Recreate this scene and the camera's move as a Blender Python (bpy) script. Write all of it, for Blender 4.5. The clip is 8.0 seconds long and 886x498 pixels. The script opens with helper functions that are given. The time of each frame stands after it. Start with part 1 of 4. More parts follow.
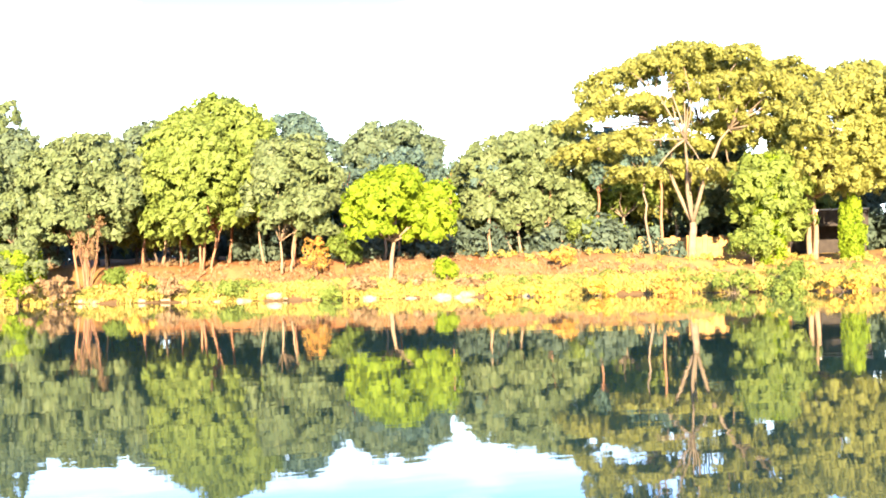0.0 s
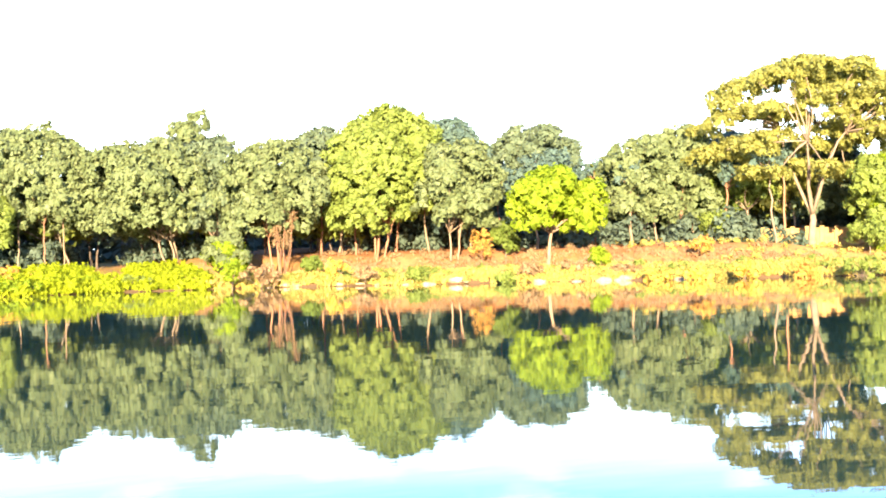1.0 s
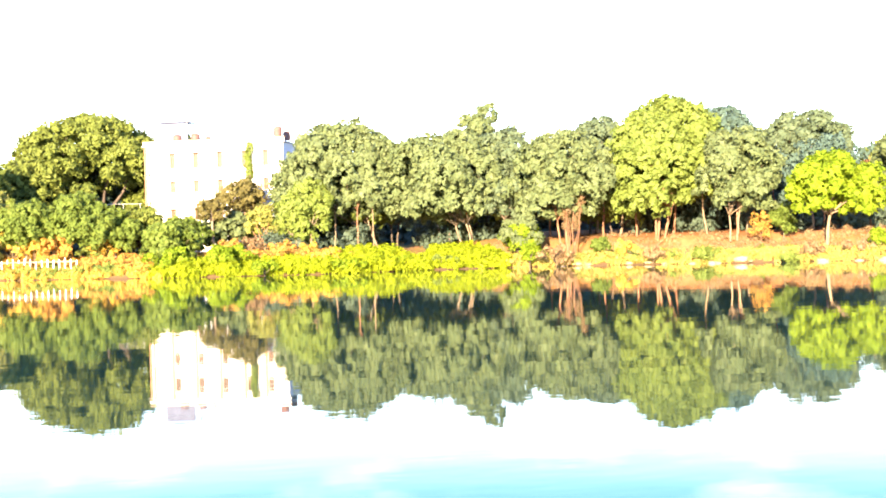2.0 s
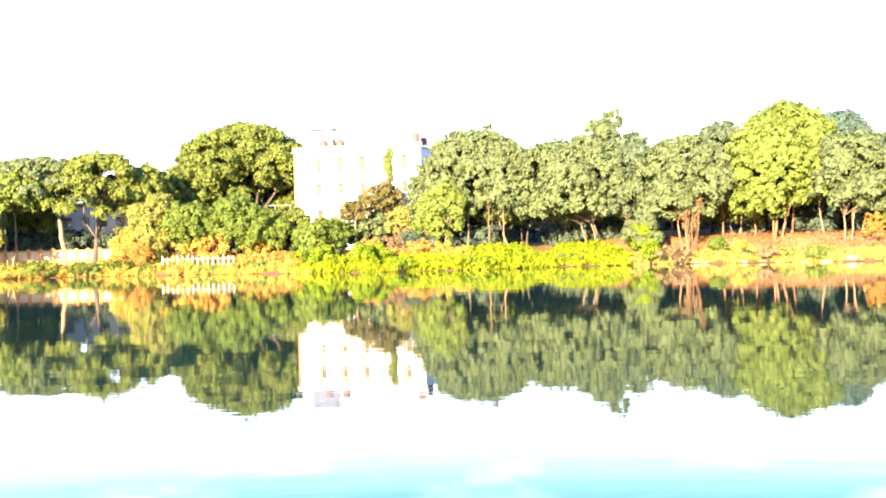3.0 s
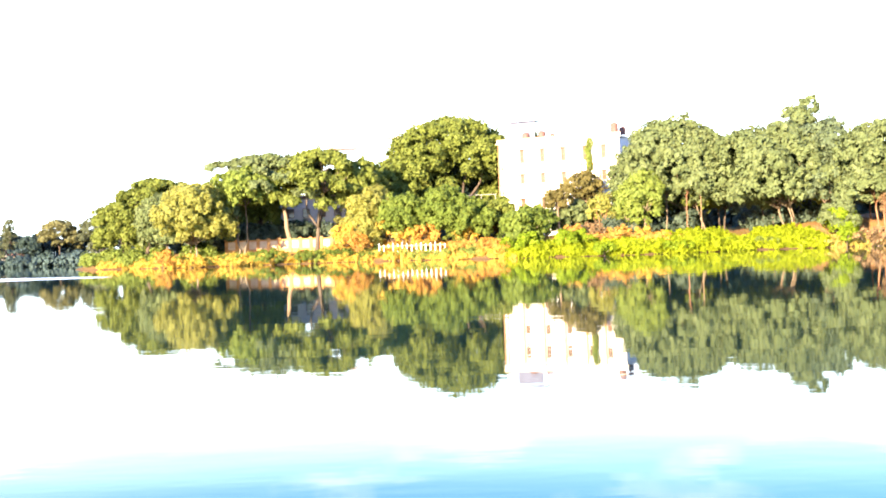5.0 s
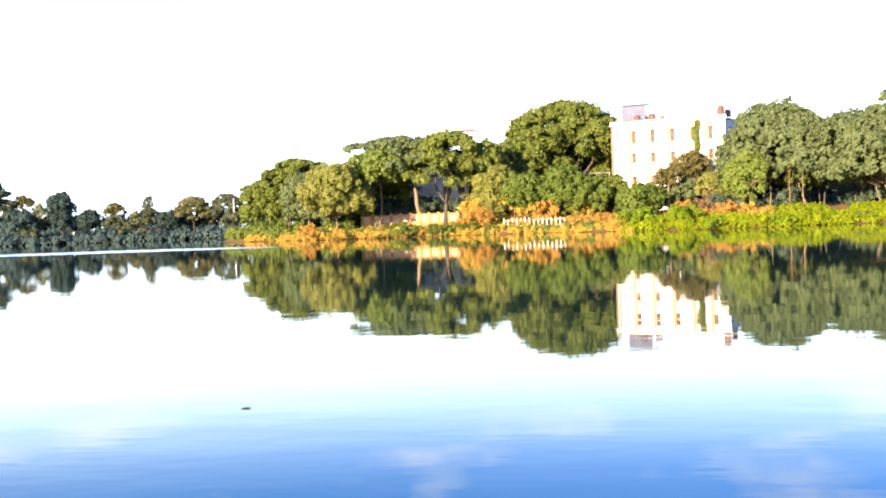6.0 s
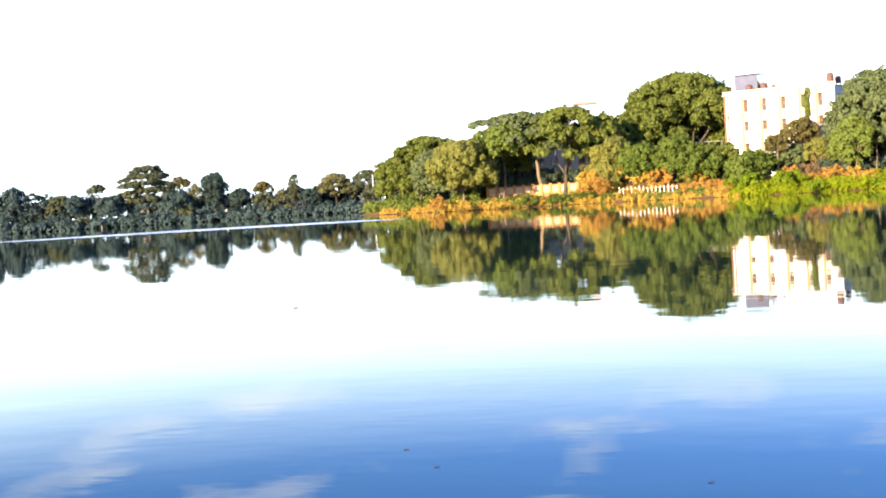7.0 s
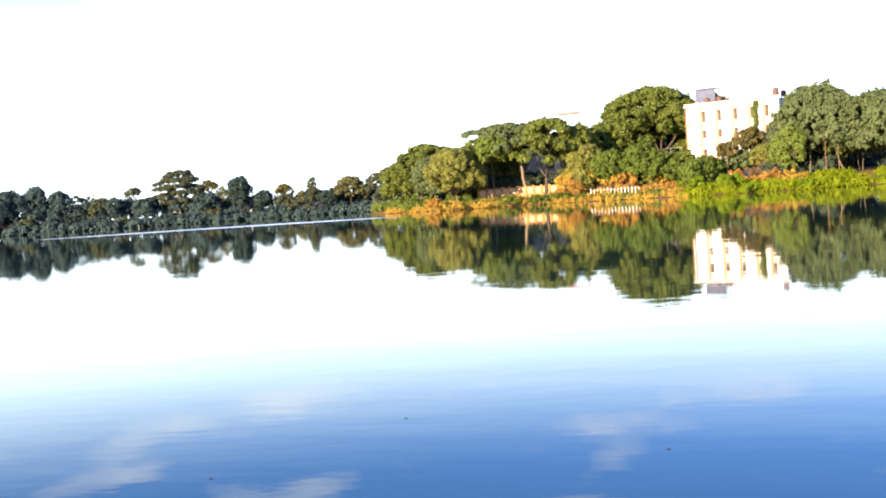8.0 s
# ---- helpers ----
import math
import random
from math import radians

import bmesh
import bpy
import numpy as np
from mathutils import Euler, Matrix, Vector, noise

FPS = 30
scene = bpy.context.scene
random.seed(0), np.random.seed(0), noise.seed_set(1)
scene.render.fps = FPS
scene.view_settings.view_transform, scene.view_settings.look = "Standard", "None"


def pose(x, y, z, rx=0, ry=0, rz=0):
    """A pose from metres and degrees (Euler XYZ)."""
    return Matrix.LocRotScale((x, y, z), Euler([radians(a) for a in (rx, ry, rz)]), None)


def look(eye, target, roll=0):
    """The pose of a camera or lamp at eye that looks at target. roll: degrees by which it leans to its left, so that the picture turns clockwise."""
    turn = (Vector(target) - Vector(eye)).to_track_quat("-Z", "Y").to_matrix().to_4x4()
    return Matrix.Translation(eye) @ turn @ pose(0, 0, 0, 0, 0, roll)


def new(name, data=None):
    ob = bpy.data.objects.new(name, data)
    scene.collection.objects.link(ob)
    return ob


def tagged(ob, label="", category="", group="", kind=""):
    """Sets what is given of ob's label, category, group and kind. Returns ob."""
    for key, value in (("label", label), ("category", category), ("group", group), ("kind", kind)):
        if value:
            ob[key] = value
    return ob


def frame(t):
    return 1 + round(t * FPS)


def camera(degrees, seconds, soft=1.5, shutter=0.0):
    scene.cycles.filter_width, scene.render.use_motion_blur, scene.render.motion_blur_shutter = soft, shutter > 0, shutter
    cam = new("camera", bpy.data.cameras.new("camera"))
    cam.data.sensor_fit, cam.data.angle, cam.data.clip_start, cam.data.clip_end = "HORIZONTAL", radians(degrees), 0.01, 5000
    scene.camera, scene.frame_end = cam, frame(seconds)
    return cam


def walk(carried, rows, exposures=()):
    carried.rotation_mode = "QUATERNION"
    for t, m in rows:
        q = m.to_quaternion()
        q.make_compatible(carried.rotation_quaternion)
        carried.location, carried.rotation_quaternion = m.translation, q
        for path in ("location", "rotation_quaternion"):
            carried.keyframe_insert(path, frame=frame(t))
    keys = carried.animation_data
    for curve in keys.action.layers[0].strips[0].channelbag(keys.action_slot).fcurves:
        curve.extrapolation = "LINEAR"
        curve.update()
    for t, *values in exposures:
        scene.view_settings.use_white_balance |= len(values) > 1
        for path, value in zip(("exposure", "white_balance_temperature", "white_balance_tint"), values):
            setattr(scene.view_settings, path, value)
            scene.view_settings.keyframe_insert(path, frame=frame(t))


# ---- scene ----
# The camera: one lens, drawing back over the water while it turns from the wooded bank to the open lake.
EYE = 2.5
cam = camera(39.0, 8.0, soft=1.8)


def aim(x, y, yaw, pitch, roll):
    """A camera pose from its place on the plan and degrees: yaw to the left of +y, pitch up, roll as in look()."""
    a, b = radians(yaw), radians(pitch)
    ahead = Vector((-math.sin(a) * math.cos(b), math.cos(a) * math.cos(b), math.sin(b)))
    eye = Vector((x, y, EYE))
    return look(eye, eye + ahead, roll)


PATH = [
    (0.0, aim(-4.49, -3.07, -26.01, 0.74, -1.34)),
    (0.5, aim(-10.59, -5.01, -24.52, 0.85, -1.39)),
    (1.0, aim(-19.82, -13.33, -23.39, 0.37, -1.51)),
    (1.5, aim(-27.87, -18.88, -18.70, 0.48, -1.23)),
    (2.0, aim(-29.85, -21.27, -13.27, -0.15, -1.59)),
    (2.2, aim(-29.85, -22.10, -11.55, -0.40, -1.68)),
    (3.3, aim(-30.60, -33.90, -4.75, -0.01, -1.27)),
    (3.5, aim(-31.34, -34.39, -3.10, -0.12, -1.20)),
    (4.0, aim(-31.68, -35.19, 0.50, -0.26, -1.82)),
    (4.2, aim(-31.60, -35.50, 1.22, -0.36, -1.97)),
    (5.3, aim(-32.77, -44.40, 2.63, -0.46, -2.12)),
    (5.5, aim(-33.57, -48.05, 3.37, -0.70, -2.14)),
    (6.0, aim(-35.91, -56.83, 6.11, -1.37, -2.13)),
    (6.5, aim(-33.55, -61.58, 11.81, -1.93, -2.82)),
    (7.0, aim(-30.04, -69.08, 12.96, -2.39, -3.55)),
    (7.5, aim(-23.55, -83.12, 13.59, -2.57, -4.09)),
    (8.0, aim(-18.08, -96.59, 14.14, -2.36, -3.86)),
]
EXPOSURES = [(0.0, 3.0), (2.0, 3.08), (4.2, 3.08), (5.5, 2.55), (6.0, 2.1), (6.5, 1.98), (7.2, 1.87), (8.0, 1.76)]
walk(cam, PATH, EXPOSURES)

# ---- daylight: a low warm sun from the left, behind the camera, a pale sky ----
SUN = Vector((-0.44, -0.90, 0.0)).normalized()
SUN_HIGH = radians(12)
world = bpy.data.worlds.new("sky")
scene.world = world
world.use_nodes = True
wn, wl = world.node_tree.nodes, world.node_tree.links
sky = wn.new("ShaderNodeTexSky")
sky.sky_type, sky.sun_disc = "NISHITA", False
sky.sun_elevation = SUN_HIGH
sky.sun_rotation = math.atan2(SUN.x, SUN.y)
sky.air_density, sky.dust_density, sky.ozone_density = 1.0, 0.2, 3.0
wn["Background"].inputs["Strength"].default_value = 0.125
# thin high clouds, only seen mirrored in the water
coord = wn.new("ShaderNodeTexCoord")
squeeze = wn.new("ShaderNodeMapping")
squeeze.inputs["Scale"].default_value = (3.0, 3.0, 11.0)
wl.new(coord.outputs["Generated"], squeeze.inputs["Vector"])
wisp = wn.new("ShaderNodeTexNoise")
wisp.inputs["Scale"].default_value, wisp.inputs["Detail"].default_value = 2.6, 8.0
wl.new(squeeze.outputs["Vector"], wisp.inputs["Vector"])
thin = wn.new("ShaderNodeMapRange")
thin.inputs["From Min"].default_value, thin.inputs["From Max"].default_value = 0.53, 0.76
thin.inputs["To Max"].default_value = 0.7
wl.new(wisp.outputs["Fac"], thin.inputs["Value"])
veil = wn.new("ShaderNodeMix")
veil.data_type = "RGBA"
veil.inputs["B"].default_value = (5.0, 5.2, 5.4, 1)
wl.new(thin.outputs["Result"], veil.inputs["Factor"])
deeper = wn.new("ShaderNodeHueSaturation")
deeper.inputs["Saturation"].default_value = 1.12
wl.new(sky.outputs["Color"], deeper.inputs["Color"])
tinted = wn.new("ShaderNodeMix")
tinted.data_type, tinted.blend_type = "RGBA", "MULTIPLY"
tinted.inputs["Factor"].default_value = 1.0
tinted.inputs["B"].default_value = (0.49, 0.585, 0.94, 1)
wl.new(deeper.outputs["Color"], tinted.inputs["A"])
# pale haze that fills the lower sky
split_up = wn.new("ShaderNodeSeparateXYZ")
wl.new(coord.outputs["Generated"], split_up.inputs["Vector"])
low = wn.new("ShaderNodeMapRange")
low.interpolation_type = "SMOOTHSTEP"
low.inputs["From Min"].default_value, low.inputs["From Max"].default_value = 0.08, 0.22
low.inputs["To Min"].default_value, low.inputs["To Max"].default_value = 1.0, 0.0
wl.new(split_up.outputs["Z"], low.inputs["Value"])
hazy = wn.new("ShaderNodeMix")
hazy.data_type = "RGBA"
hazy.inputs["B"].default_value = (5.0, 6.0, 6.5, 1)
wl.new(low.outputs["Result"], hazy.inputs["Factor"])
wl.new(tinted.outputs["Result"], hazy.inputs["A"])
wl.new(hazy.outputs["Result"], veil.inputs["A"])
wl.new(veil.outputs["Result"], wn["Background"].inputs["Color"])

sun = new("sun", bpy.data.lights.new("sun", "SUN"))
sun.data.energy, sun.data.angle, sun.data.color = 5.0, radians(0.6), (1.0, 0.79, 0.53)
sun.matrix_world = look((SUN.x * 200 * math.cos(SUN_HIGH), SUN.y * 200 * math.cos(SUN_HIGH), 200 * math.sin(SUN_HIGH)), (0, 0, 0))


# ---- materials ----
def material(name, rough=0.8, metal=0.0, spec=0.3):
    m = bpy.data.materials.new(name)
    m.use_nodes = True
    b = m.node_tree.nodes["Principled BSDF"]
    b.inputs["Roughness"].default_value, b.inputs["Metallic"].default_value = rough, metal
    b.inputs["Specular IOR Level"].default_value = spec
    return m, m.node_tree.nodes, m.node_tree.links, b


def noise_of(nodes, links, size, detail=4.0, stretch=(1, 1, 1), space="Object"):
    """A noise whose grain measures about `size` metres."""
    c = nodes.new("ShaderNodeTexCoord")
    mp = nodes.new("ShaderNodeMapping")
    mp.inputs["Scale"].default_value = stretch
    links.new(c.outputs[space], mp.inputs["Vector"])
    n = nodes.new("ShaderNodeTexNoise")
    n.inputs["Scale"].default_value, n.inputs["Detail"].default_value = 1.0 / size, detail
    links.new(mp.outputs["Vector"], n.inputs["Vector"])
    return n.outputs["Fac"]


def ramp_of(nodes, links, fac, stops):
    r = nodes.new("ShaderNodeValToRGB")
    while len(r.color_ramp.elements) < len(stops):
        r.color_ramp.elements.new(0.5)
    for e, (at, col) in zip(r.color_ramp.elements, stops):
        e.position, e.color = at, (*col, 1)
    links.new(fac, r.inputs["Fac"])
    return r.outputs["Color"]


def blend(nodes, links, fac, a, b, mode="MIX"):
    x = nodes.new("ShaderNodeMix")
    x.data_type, x.blend_type = "RGBA", mode
    for sock, v in (("Factor", fac), ("A", a), ("B", b)):
        if isinstance(v, (float, int)):
            x.inputs[sock].default_value = v
        elif isinstance(v, tuple):
            x.inputs[sock].default_value = (*v, 1)
        else:
            links.new(v, x.inputs[sock])
    return x.outputs["Result"]


def bump(nodes, links, bsdf, fac, strength, distance):
    b = nodes.new("ShaderNodeBump")
    b.inputs["Strength"].default_value, b.inputs["Distance"].default_value = strength, distance
    links.new(fac, b.inputs["Height"])
    links.new(b.outputs["Normal"], bsdf.inputs["Normal"])


def surface(name, dark, light, size=0.6, fine=0.08, rough=0.85, relief=0.02, spec=0.25):
    """A plain weathered surface: stains at one size, grain at another, and a fine relief."""
    m, n, l, b = material(name, rough, 0.0, spec)
    big, small = noise_of(n, l, size, 5), noise_of(n, l, fine, 6)
    col = ramp_of(n, l, big, [(0.3, dark), (0.7, light)])
    col = blend(n, l, 0.35, col, ramp_of(n, l, small, [(0.3, tuple(v * 0.55 for v in dark)), (0.7, light)]))
    l.new(col, b.inputs["Base Color"])
    bump(n, l, b, small, 0.6, relief)
    return m


def foliage(name, dark, light, young, glow=0.35):
    """Leaves: every leaf its own tint, drifts of paler growth, some light let through."""
    m, n, l, b = material(name, 0.6, 0.0, 0.08)
    geo = n.new("ShaderNodeNewGeometry")
    tint = ramp_of(n, l, geo.outputs["Random Per Island"], [(0.0, tuple(0.6 * a + 0.4 * c for a, c in zip(dark, light))), (0.75, light), (1.0, young)])
    drift = ramp_of(n, l, noise_of(n, l, 2.2, 3), [(0.35, dark), (0.65, light)])
    col = blend(n, l, 0.5, tint, drift)
    l.new(col, b.inputs["Base Color"])
    tr = n.new("ShaderNodeBsdfTranslucent")
    l.new(blend(n, l, 0.5, col, young), tr.inputs["Color"])
    mixer = n.new("ShaderNodeMixShader")
    mixer.inputs["Fac"].default_value = glow
    l.new(b.outputs["BSDF"], mixer.inputs[1])
    l.new(tr.outputs["BSDF"], mixer.inputs[2])
    l.new(mixer.outputs["Shader"], n["Material Output"].inputs["Surface"])
    return m


OLIVE = foliage("olive_leaves", (0.093, 0.124, 0.05), (0.15, 0.184, 0.076), (0.228, 0.248, 0.112), 0.4)
BRIGHT = foliage("yellow_green_leaves", (0.115, 0.16, 0.034), (0.192, 0.24, 0.048), (0.265, 0.30, 0.08), 0.45)
PALEGREEN = foliage("pale_yellow_leaves", (0.235, 0.24, 0.055), (0.325, 0.325, 0.085), (0.40, 0.39, 0.13), 0.6)
LIME = foliage("lime_leaves", (0.12, 0.19, 0.012), (0.21, 0.28, 0.018), (0.29, 0.35, 0.03), 0.45)
DEEP = foliage("deep_green_leaves", (0.084, 0.108, 0.023), (0.15, 0.178, 0.035), (0.24, 0.252, 0.06), 0.34)
# BLUE and MURK have the wood's soft bluish shade mixed into the leaf colour
BLUE = foliage("shade_blue_leaves", (0.055, 0.09, 0.075), (0.092, 0.138, 0.105), (0.13, 0.175, 0.115), 0.35)
MURK = foliage("shade_toned_undergrowth_leaves", (0.06, 0.088, 0.062), (0.095, 0.127, 0.086), (0.14, 0.165, 0.098), 0.4)
GREEN = foliage("fresh_green_leaves", (0.08, 0.12, 0.022), (0.14, 0.185, 0.035), (0.21, 0.25, 0.055), 0.45)
DUSK = foliage("grey_olive_leaves", (0.075, 0.105, 0.058), (0.12, 0.155, 0.082), (0.18, 0.205, 0.11), 0.38)
BROWN = foliage("brownish_olive_leaves", (0.085, 0.075, 0.025), (0.145, 0.125, 0.042), (0.23, 0.19, 0.07), 0.4)
RUST = foliage("rusty_dry_leaves", (0.16, 0.10, 0.05), (0.27, 0.18, 0.09), (0.36, 0.265, 0.14), 0.35)
GOLD = foliage("golden_grass", (0.40, 0.25, 0.045), (0.57, 0.39, 0.07), (0.66, 0.50, 0.13), 0.45)
ORANGE = foliage("orange_dry_leaves", (0.36, 0.19, 0.04), (0.52, 0.30, 0.07), (0.60, 0.40, 0.11), 0.45)
# FARLEAF and FARDEEP carry the bluish distance haze in their base colours
FARLEAF = foliage("haze_tinted_leaves", (0.052, 0.085, 0.088), (0.08, 0.12, 0.118), (0.118, 0.155, 0.13), 0.38)
FARDEEP = foliage("haze_tinted_dark_leaves", (0.034, 0.056, 0.052), (0.054, 0.082, 0.07), (0.088, 0.118, 0.086), 0.34)
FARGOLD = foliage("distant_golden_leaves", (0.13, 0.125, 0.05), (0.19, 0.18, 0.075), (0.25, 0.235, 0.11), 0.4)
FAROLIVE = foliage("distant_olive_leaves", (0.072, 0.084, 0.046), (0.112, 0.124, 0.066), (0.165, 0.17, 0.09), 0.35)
STRAW = foliage("straw_grass", (0.24, 0.19, 0.04), (0.38, 0.31, 0.075), (0.46, 0.40, 0.14), 0.35)
WEED = foliage("lush_weeds", (0.185, 0.245, 0.010), (0.315, 0.365, 0.015), (0.40, 0.435, 0.032), 0.55)
BARK = surface("grey_bark", (0.11, 0.078, 0.05), (0.24, 0.18, 0.12), 0.8, 0.07, 0.9, 0.03)
BARK_DARK = surface("dark_bark", (0.045, 0.034, 0.026), (0.12, 0.09, 0.065), 0.8, 0.07, 0.9, 0.03)
BARK_RED = surface("reddish_bark", (0.15, 0.07, 0.035), (0.29, 0.15, 0.085), 0.7, 0.07, 0.9, 0.03)
BARK_PALE = surface("pale_bark", (0.14, 0.095, 0.055), (0.26, 0.185, 0.115), 0.7, 0.07, 0.9, 0.02)


# ---- shared builders ----
def mesh_object(name, verts, faces, mat, parent=None, label="", smooth=False):
    me = bpy.data.meshes.new(name)
    me.from_pydata([tuple(v) for v in verts] if not isinstance(verts, np.ndarray) else verts.tolist(), [],
                   faces.tolist() if isinstance(faces, np.ndarray) else faces)
    me.materials.append(mat)
    if smooth:
        me.polygons.foreach_set("use_smooth", [True] * len(me.polygons))
    ob = new(name, me)
    if parent:
        ob.parent = parent
    if label:
        tagged(ob, label)
    return ob


def part(name, bm, mat, parent, label=""):
    """Links a bmesh as one mesh object under a thing or a part."""
    me = bpy.data.meshes.new(name)
    bm.normal_update()
    bm.to_mesh(me)
    bm.free()
    me.materials.append(mat)
    ob = new(name, me)
    ob.parent = parent
    return tagged(ob, label)


def box(cx, cy, cz, sx, sy, sz, bevel=0.0, bm=None):
    bm = bm or bmesh.new()
    made = bmesh.ops.create_cube(bm, size=1.0, matrix=Matrix.Translation((cx, cy, cz)) @ Matrix.Diagonal((sx, sy, sz, 1)))
    if bevel:
        edges = list({e for v in made["verts"] for e in v.link_edges})
        bmesh.ops.bevel(bm, geom=edges, offset=bevel, segments=1, affect="EDGES")
    return bm


def rod(a, b, r0, r1, sides=8, bm=None):
    bm = bm or bmesh.new()
    a, b = Vector(a), Vector(b)
    turn = (b - a).to_track_quat("Z", "Y").to_matrix().to_4x4()
    bmesh.ops.create_cone(bm, cap_ends=True, segments=sides, radius1=r0, radius2=r1, depth=(b - a).length,
                          matrix=Matrix.Translation((a + b) / 2) @ turn)
    return bm


def thing(name, x, y, z, label, category, group="", turn=0.0):
    ob = new(name)
    ob.matrix_world = pose(x, y, z, 0, 0, turn)
    ob.empty_display_size = 0.5
    return tagged(ob, label, category, group)


# ---- the lake's outline, from the bank on the right round the headland, the far shore and back behind the camera ----
BANK = [(100, 35), (78, 52), (60, 66), (50, 74), (38, 83), (25, 93), (12, 104), (0, 106), (-14, 102), (-27, 107), (-36, 116),
        (-46, 123.5), (-60, 127.5), (-74, 128.5), (-86, 138), (-95, 147), (-99, 165), (-104, 195), (-112, 224)]
FAR_SHORE = [(-150, 213), (-185, 195), (-215, 180), (-260, 150)]
BEHIND = [(-300, 80), (-320, -40), (-250, -170), (-100, -230), (60, -210), (160, -130), (165, -20)]
LAKE = np.array(BANK + FAR_SHORE + BEHIND, float)


def inland(x, y):
    """Metres from the water's edge, positive on land; arrays or numbers."""
    p = np.stack([np.asarray(x, float), np.asarray(y, float)], -1)
    best, inside = np.full(p.shape[:-1], 1e9), np.zeros(p.shape[:-1], bool)
    for a, b in zip(LAKE, np.roll(LAKE, -1, 0)):
        d = b - a
        k = np.clip(((p - a) @ d) / (d @ d), 0, 1)
        best = np.minimum(best, np.linalg.norm(p - a - k[..., None] * d, axis=-1))
        crosses = (a[1] > p[..., 1]) != (b[1] > p[..., 1])
        with np.errstate(divide="ignore", invalid="ignore"):
            inside ^= crosses & (p[..., 0] < (b[0] - a[0]) * (p[..., 1] - a[1]) / (b[1] - a[1]) + a[0])
    return np.where(inside, -best, best)


def ground_z(x, y):
    x, y = np.asarray(x, float), np.asarray(y, float)
    s = inland(x, y) + 0.55 * np.sin(x * 0.83 + y * 0.31) + 0.5 * np.sin(x * 0.37 - y * 0.71) + 0.3 * np.sin(x * 2.1 + 1.7 * np.sin(y * 0.9))
    slope = np.where(x < -40, 0.15, 0.105)
    high = np.where((x < -100) | (y < 0), 0.9, 2.9)
    z = np.where(s > 0, high * np.tanh((0.10 * np.minimum(s, 1.2) + slope * s) / high), np.maximum(s * 0.35, -1.6))
    k = np.clip((s - 9.5) / 6.5, 0, 1)
    z = z + 1.35 * k * k * (3 - 2 * k) * np.clip((x - 3) / 8, 0, 1) * np.clip((66 - x) / 6, 0.25, 1) * (y > 0)
    return z + np.where(s > 2, 0.10 * np.sin(x * 0.9 + 1.3 * np.sin(y * 0.7)) + 0.06 * np.sin(y * 1.9 + x), 0)


def spread(lo, hi, step, far):
    """Even steps from lo to hi, then ever longer ones out to far on both sides."""
    mid = np.arange(lo, hi + step, step)
    out, d = [], step
    while sum(out) < far:
        d *= 1.35
        out.append(d)
    k = np.cumsum(out)
    return np.concatenate([(lo - k)[::-1], mid, mid[-1] + k])


gx, gy = spread(-112, 104, 1.4, 2600), spread(44, 176, 1.4, 2600)
GX, GY = np.meshgrid(gx, gy, indexing="ij")
GV = np.stack([GX, GY, ground_z(GX, GY)], -1).reshape(-1, 3)
gi = np.arange(len(gx) * len(gy)).reshape(len(gx), len(gy))
GF = np.stack([gi[:-1, :-1], gi[1:, :-1], gi[1:, 1:], gi[:-1, 1:]], -1).reshape(-1, 4)

EARTH, n, l, b = material("bank_earth", 0.95, 0.0, 0.1)
patch, grain = noise_of(n, l, 3.0, 6), noise_of(n, l, 0.22, 6)
place = n.new("ShaderNodeTexCoord")
split = n.new("ShaderNodeSeparateXYZ")
l.new(place.outputs["Object"], split.inputs["Vector"])
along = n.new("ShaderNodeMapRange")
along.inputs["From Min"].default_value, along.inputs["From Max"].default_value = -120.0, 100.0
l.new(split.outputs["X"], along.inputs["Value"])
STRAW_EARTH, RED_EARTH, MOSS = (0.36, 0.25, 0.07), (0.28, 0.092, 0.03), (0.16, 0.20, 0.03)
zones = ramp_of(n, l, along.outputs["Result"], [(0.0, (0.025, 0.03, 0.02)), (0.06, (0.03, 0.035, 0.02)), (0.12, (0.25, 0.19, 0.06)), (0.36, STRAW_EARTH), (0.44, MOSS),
                                                (0.58, (0.24, 0.20, 0.05)), (0.66, RED_EARTH), (0.78, RED_EARTH), (0.83, STRAW_EARTH)])
soil = blend(n, l, ramp_of(n, l, patch, [(0.42, (0, 0, 0)), (0.62, (1, 1, 1))]), zones, (0.27, 0.14, 0.055))
soil = blend(n, l, 0.4, soil, ramp_of(n, l, grain, [(0.3, (0.11, 0.06, 0.03)), (0.7, (0.34, 0.17, 0.06))]))
damp = n.new("ShaderNodeMapRange")
damp.inputs["From Min"].default_value, damp.inputs["From Max"].default_value = 0.12, 0.5
damp.inputs["To Min"].default_value, damp.inputs["To Max"].default_value = 1.0, 0.0
l.new(split.outputs["Z"], damp.inputs["Value"])
soil = blend(n, l, damp.outputs["Result"], soil, (0.13, 0.08, 0.035))
# far-shore shade painted into the earth, as in the ramp's first dark stops
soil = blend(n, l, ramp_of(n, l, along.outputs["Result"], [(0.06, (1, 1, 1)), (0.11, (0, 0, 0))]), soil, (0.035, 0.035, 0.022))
l.new(soil, b.inputs["Base Color"])
bump(n, l, b, grain, 0.8, 0.08)
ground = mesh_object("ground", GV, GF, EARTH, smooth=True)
tagged(ground, "dry sloping lake bank of red earth, straw grass and moss", "ground", kind="structure")

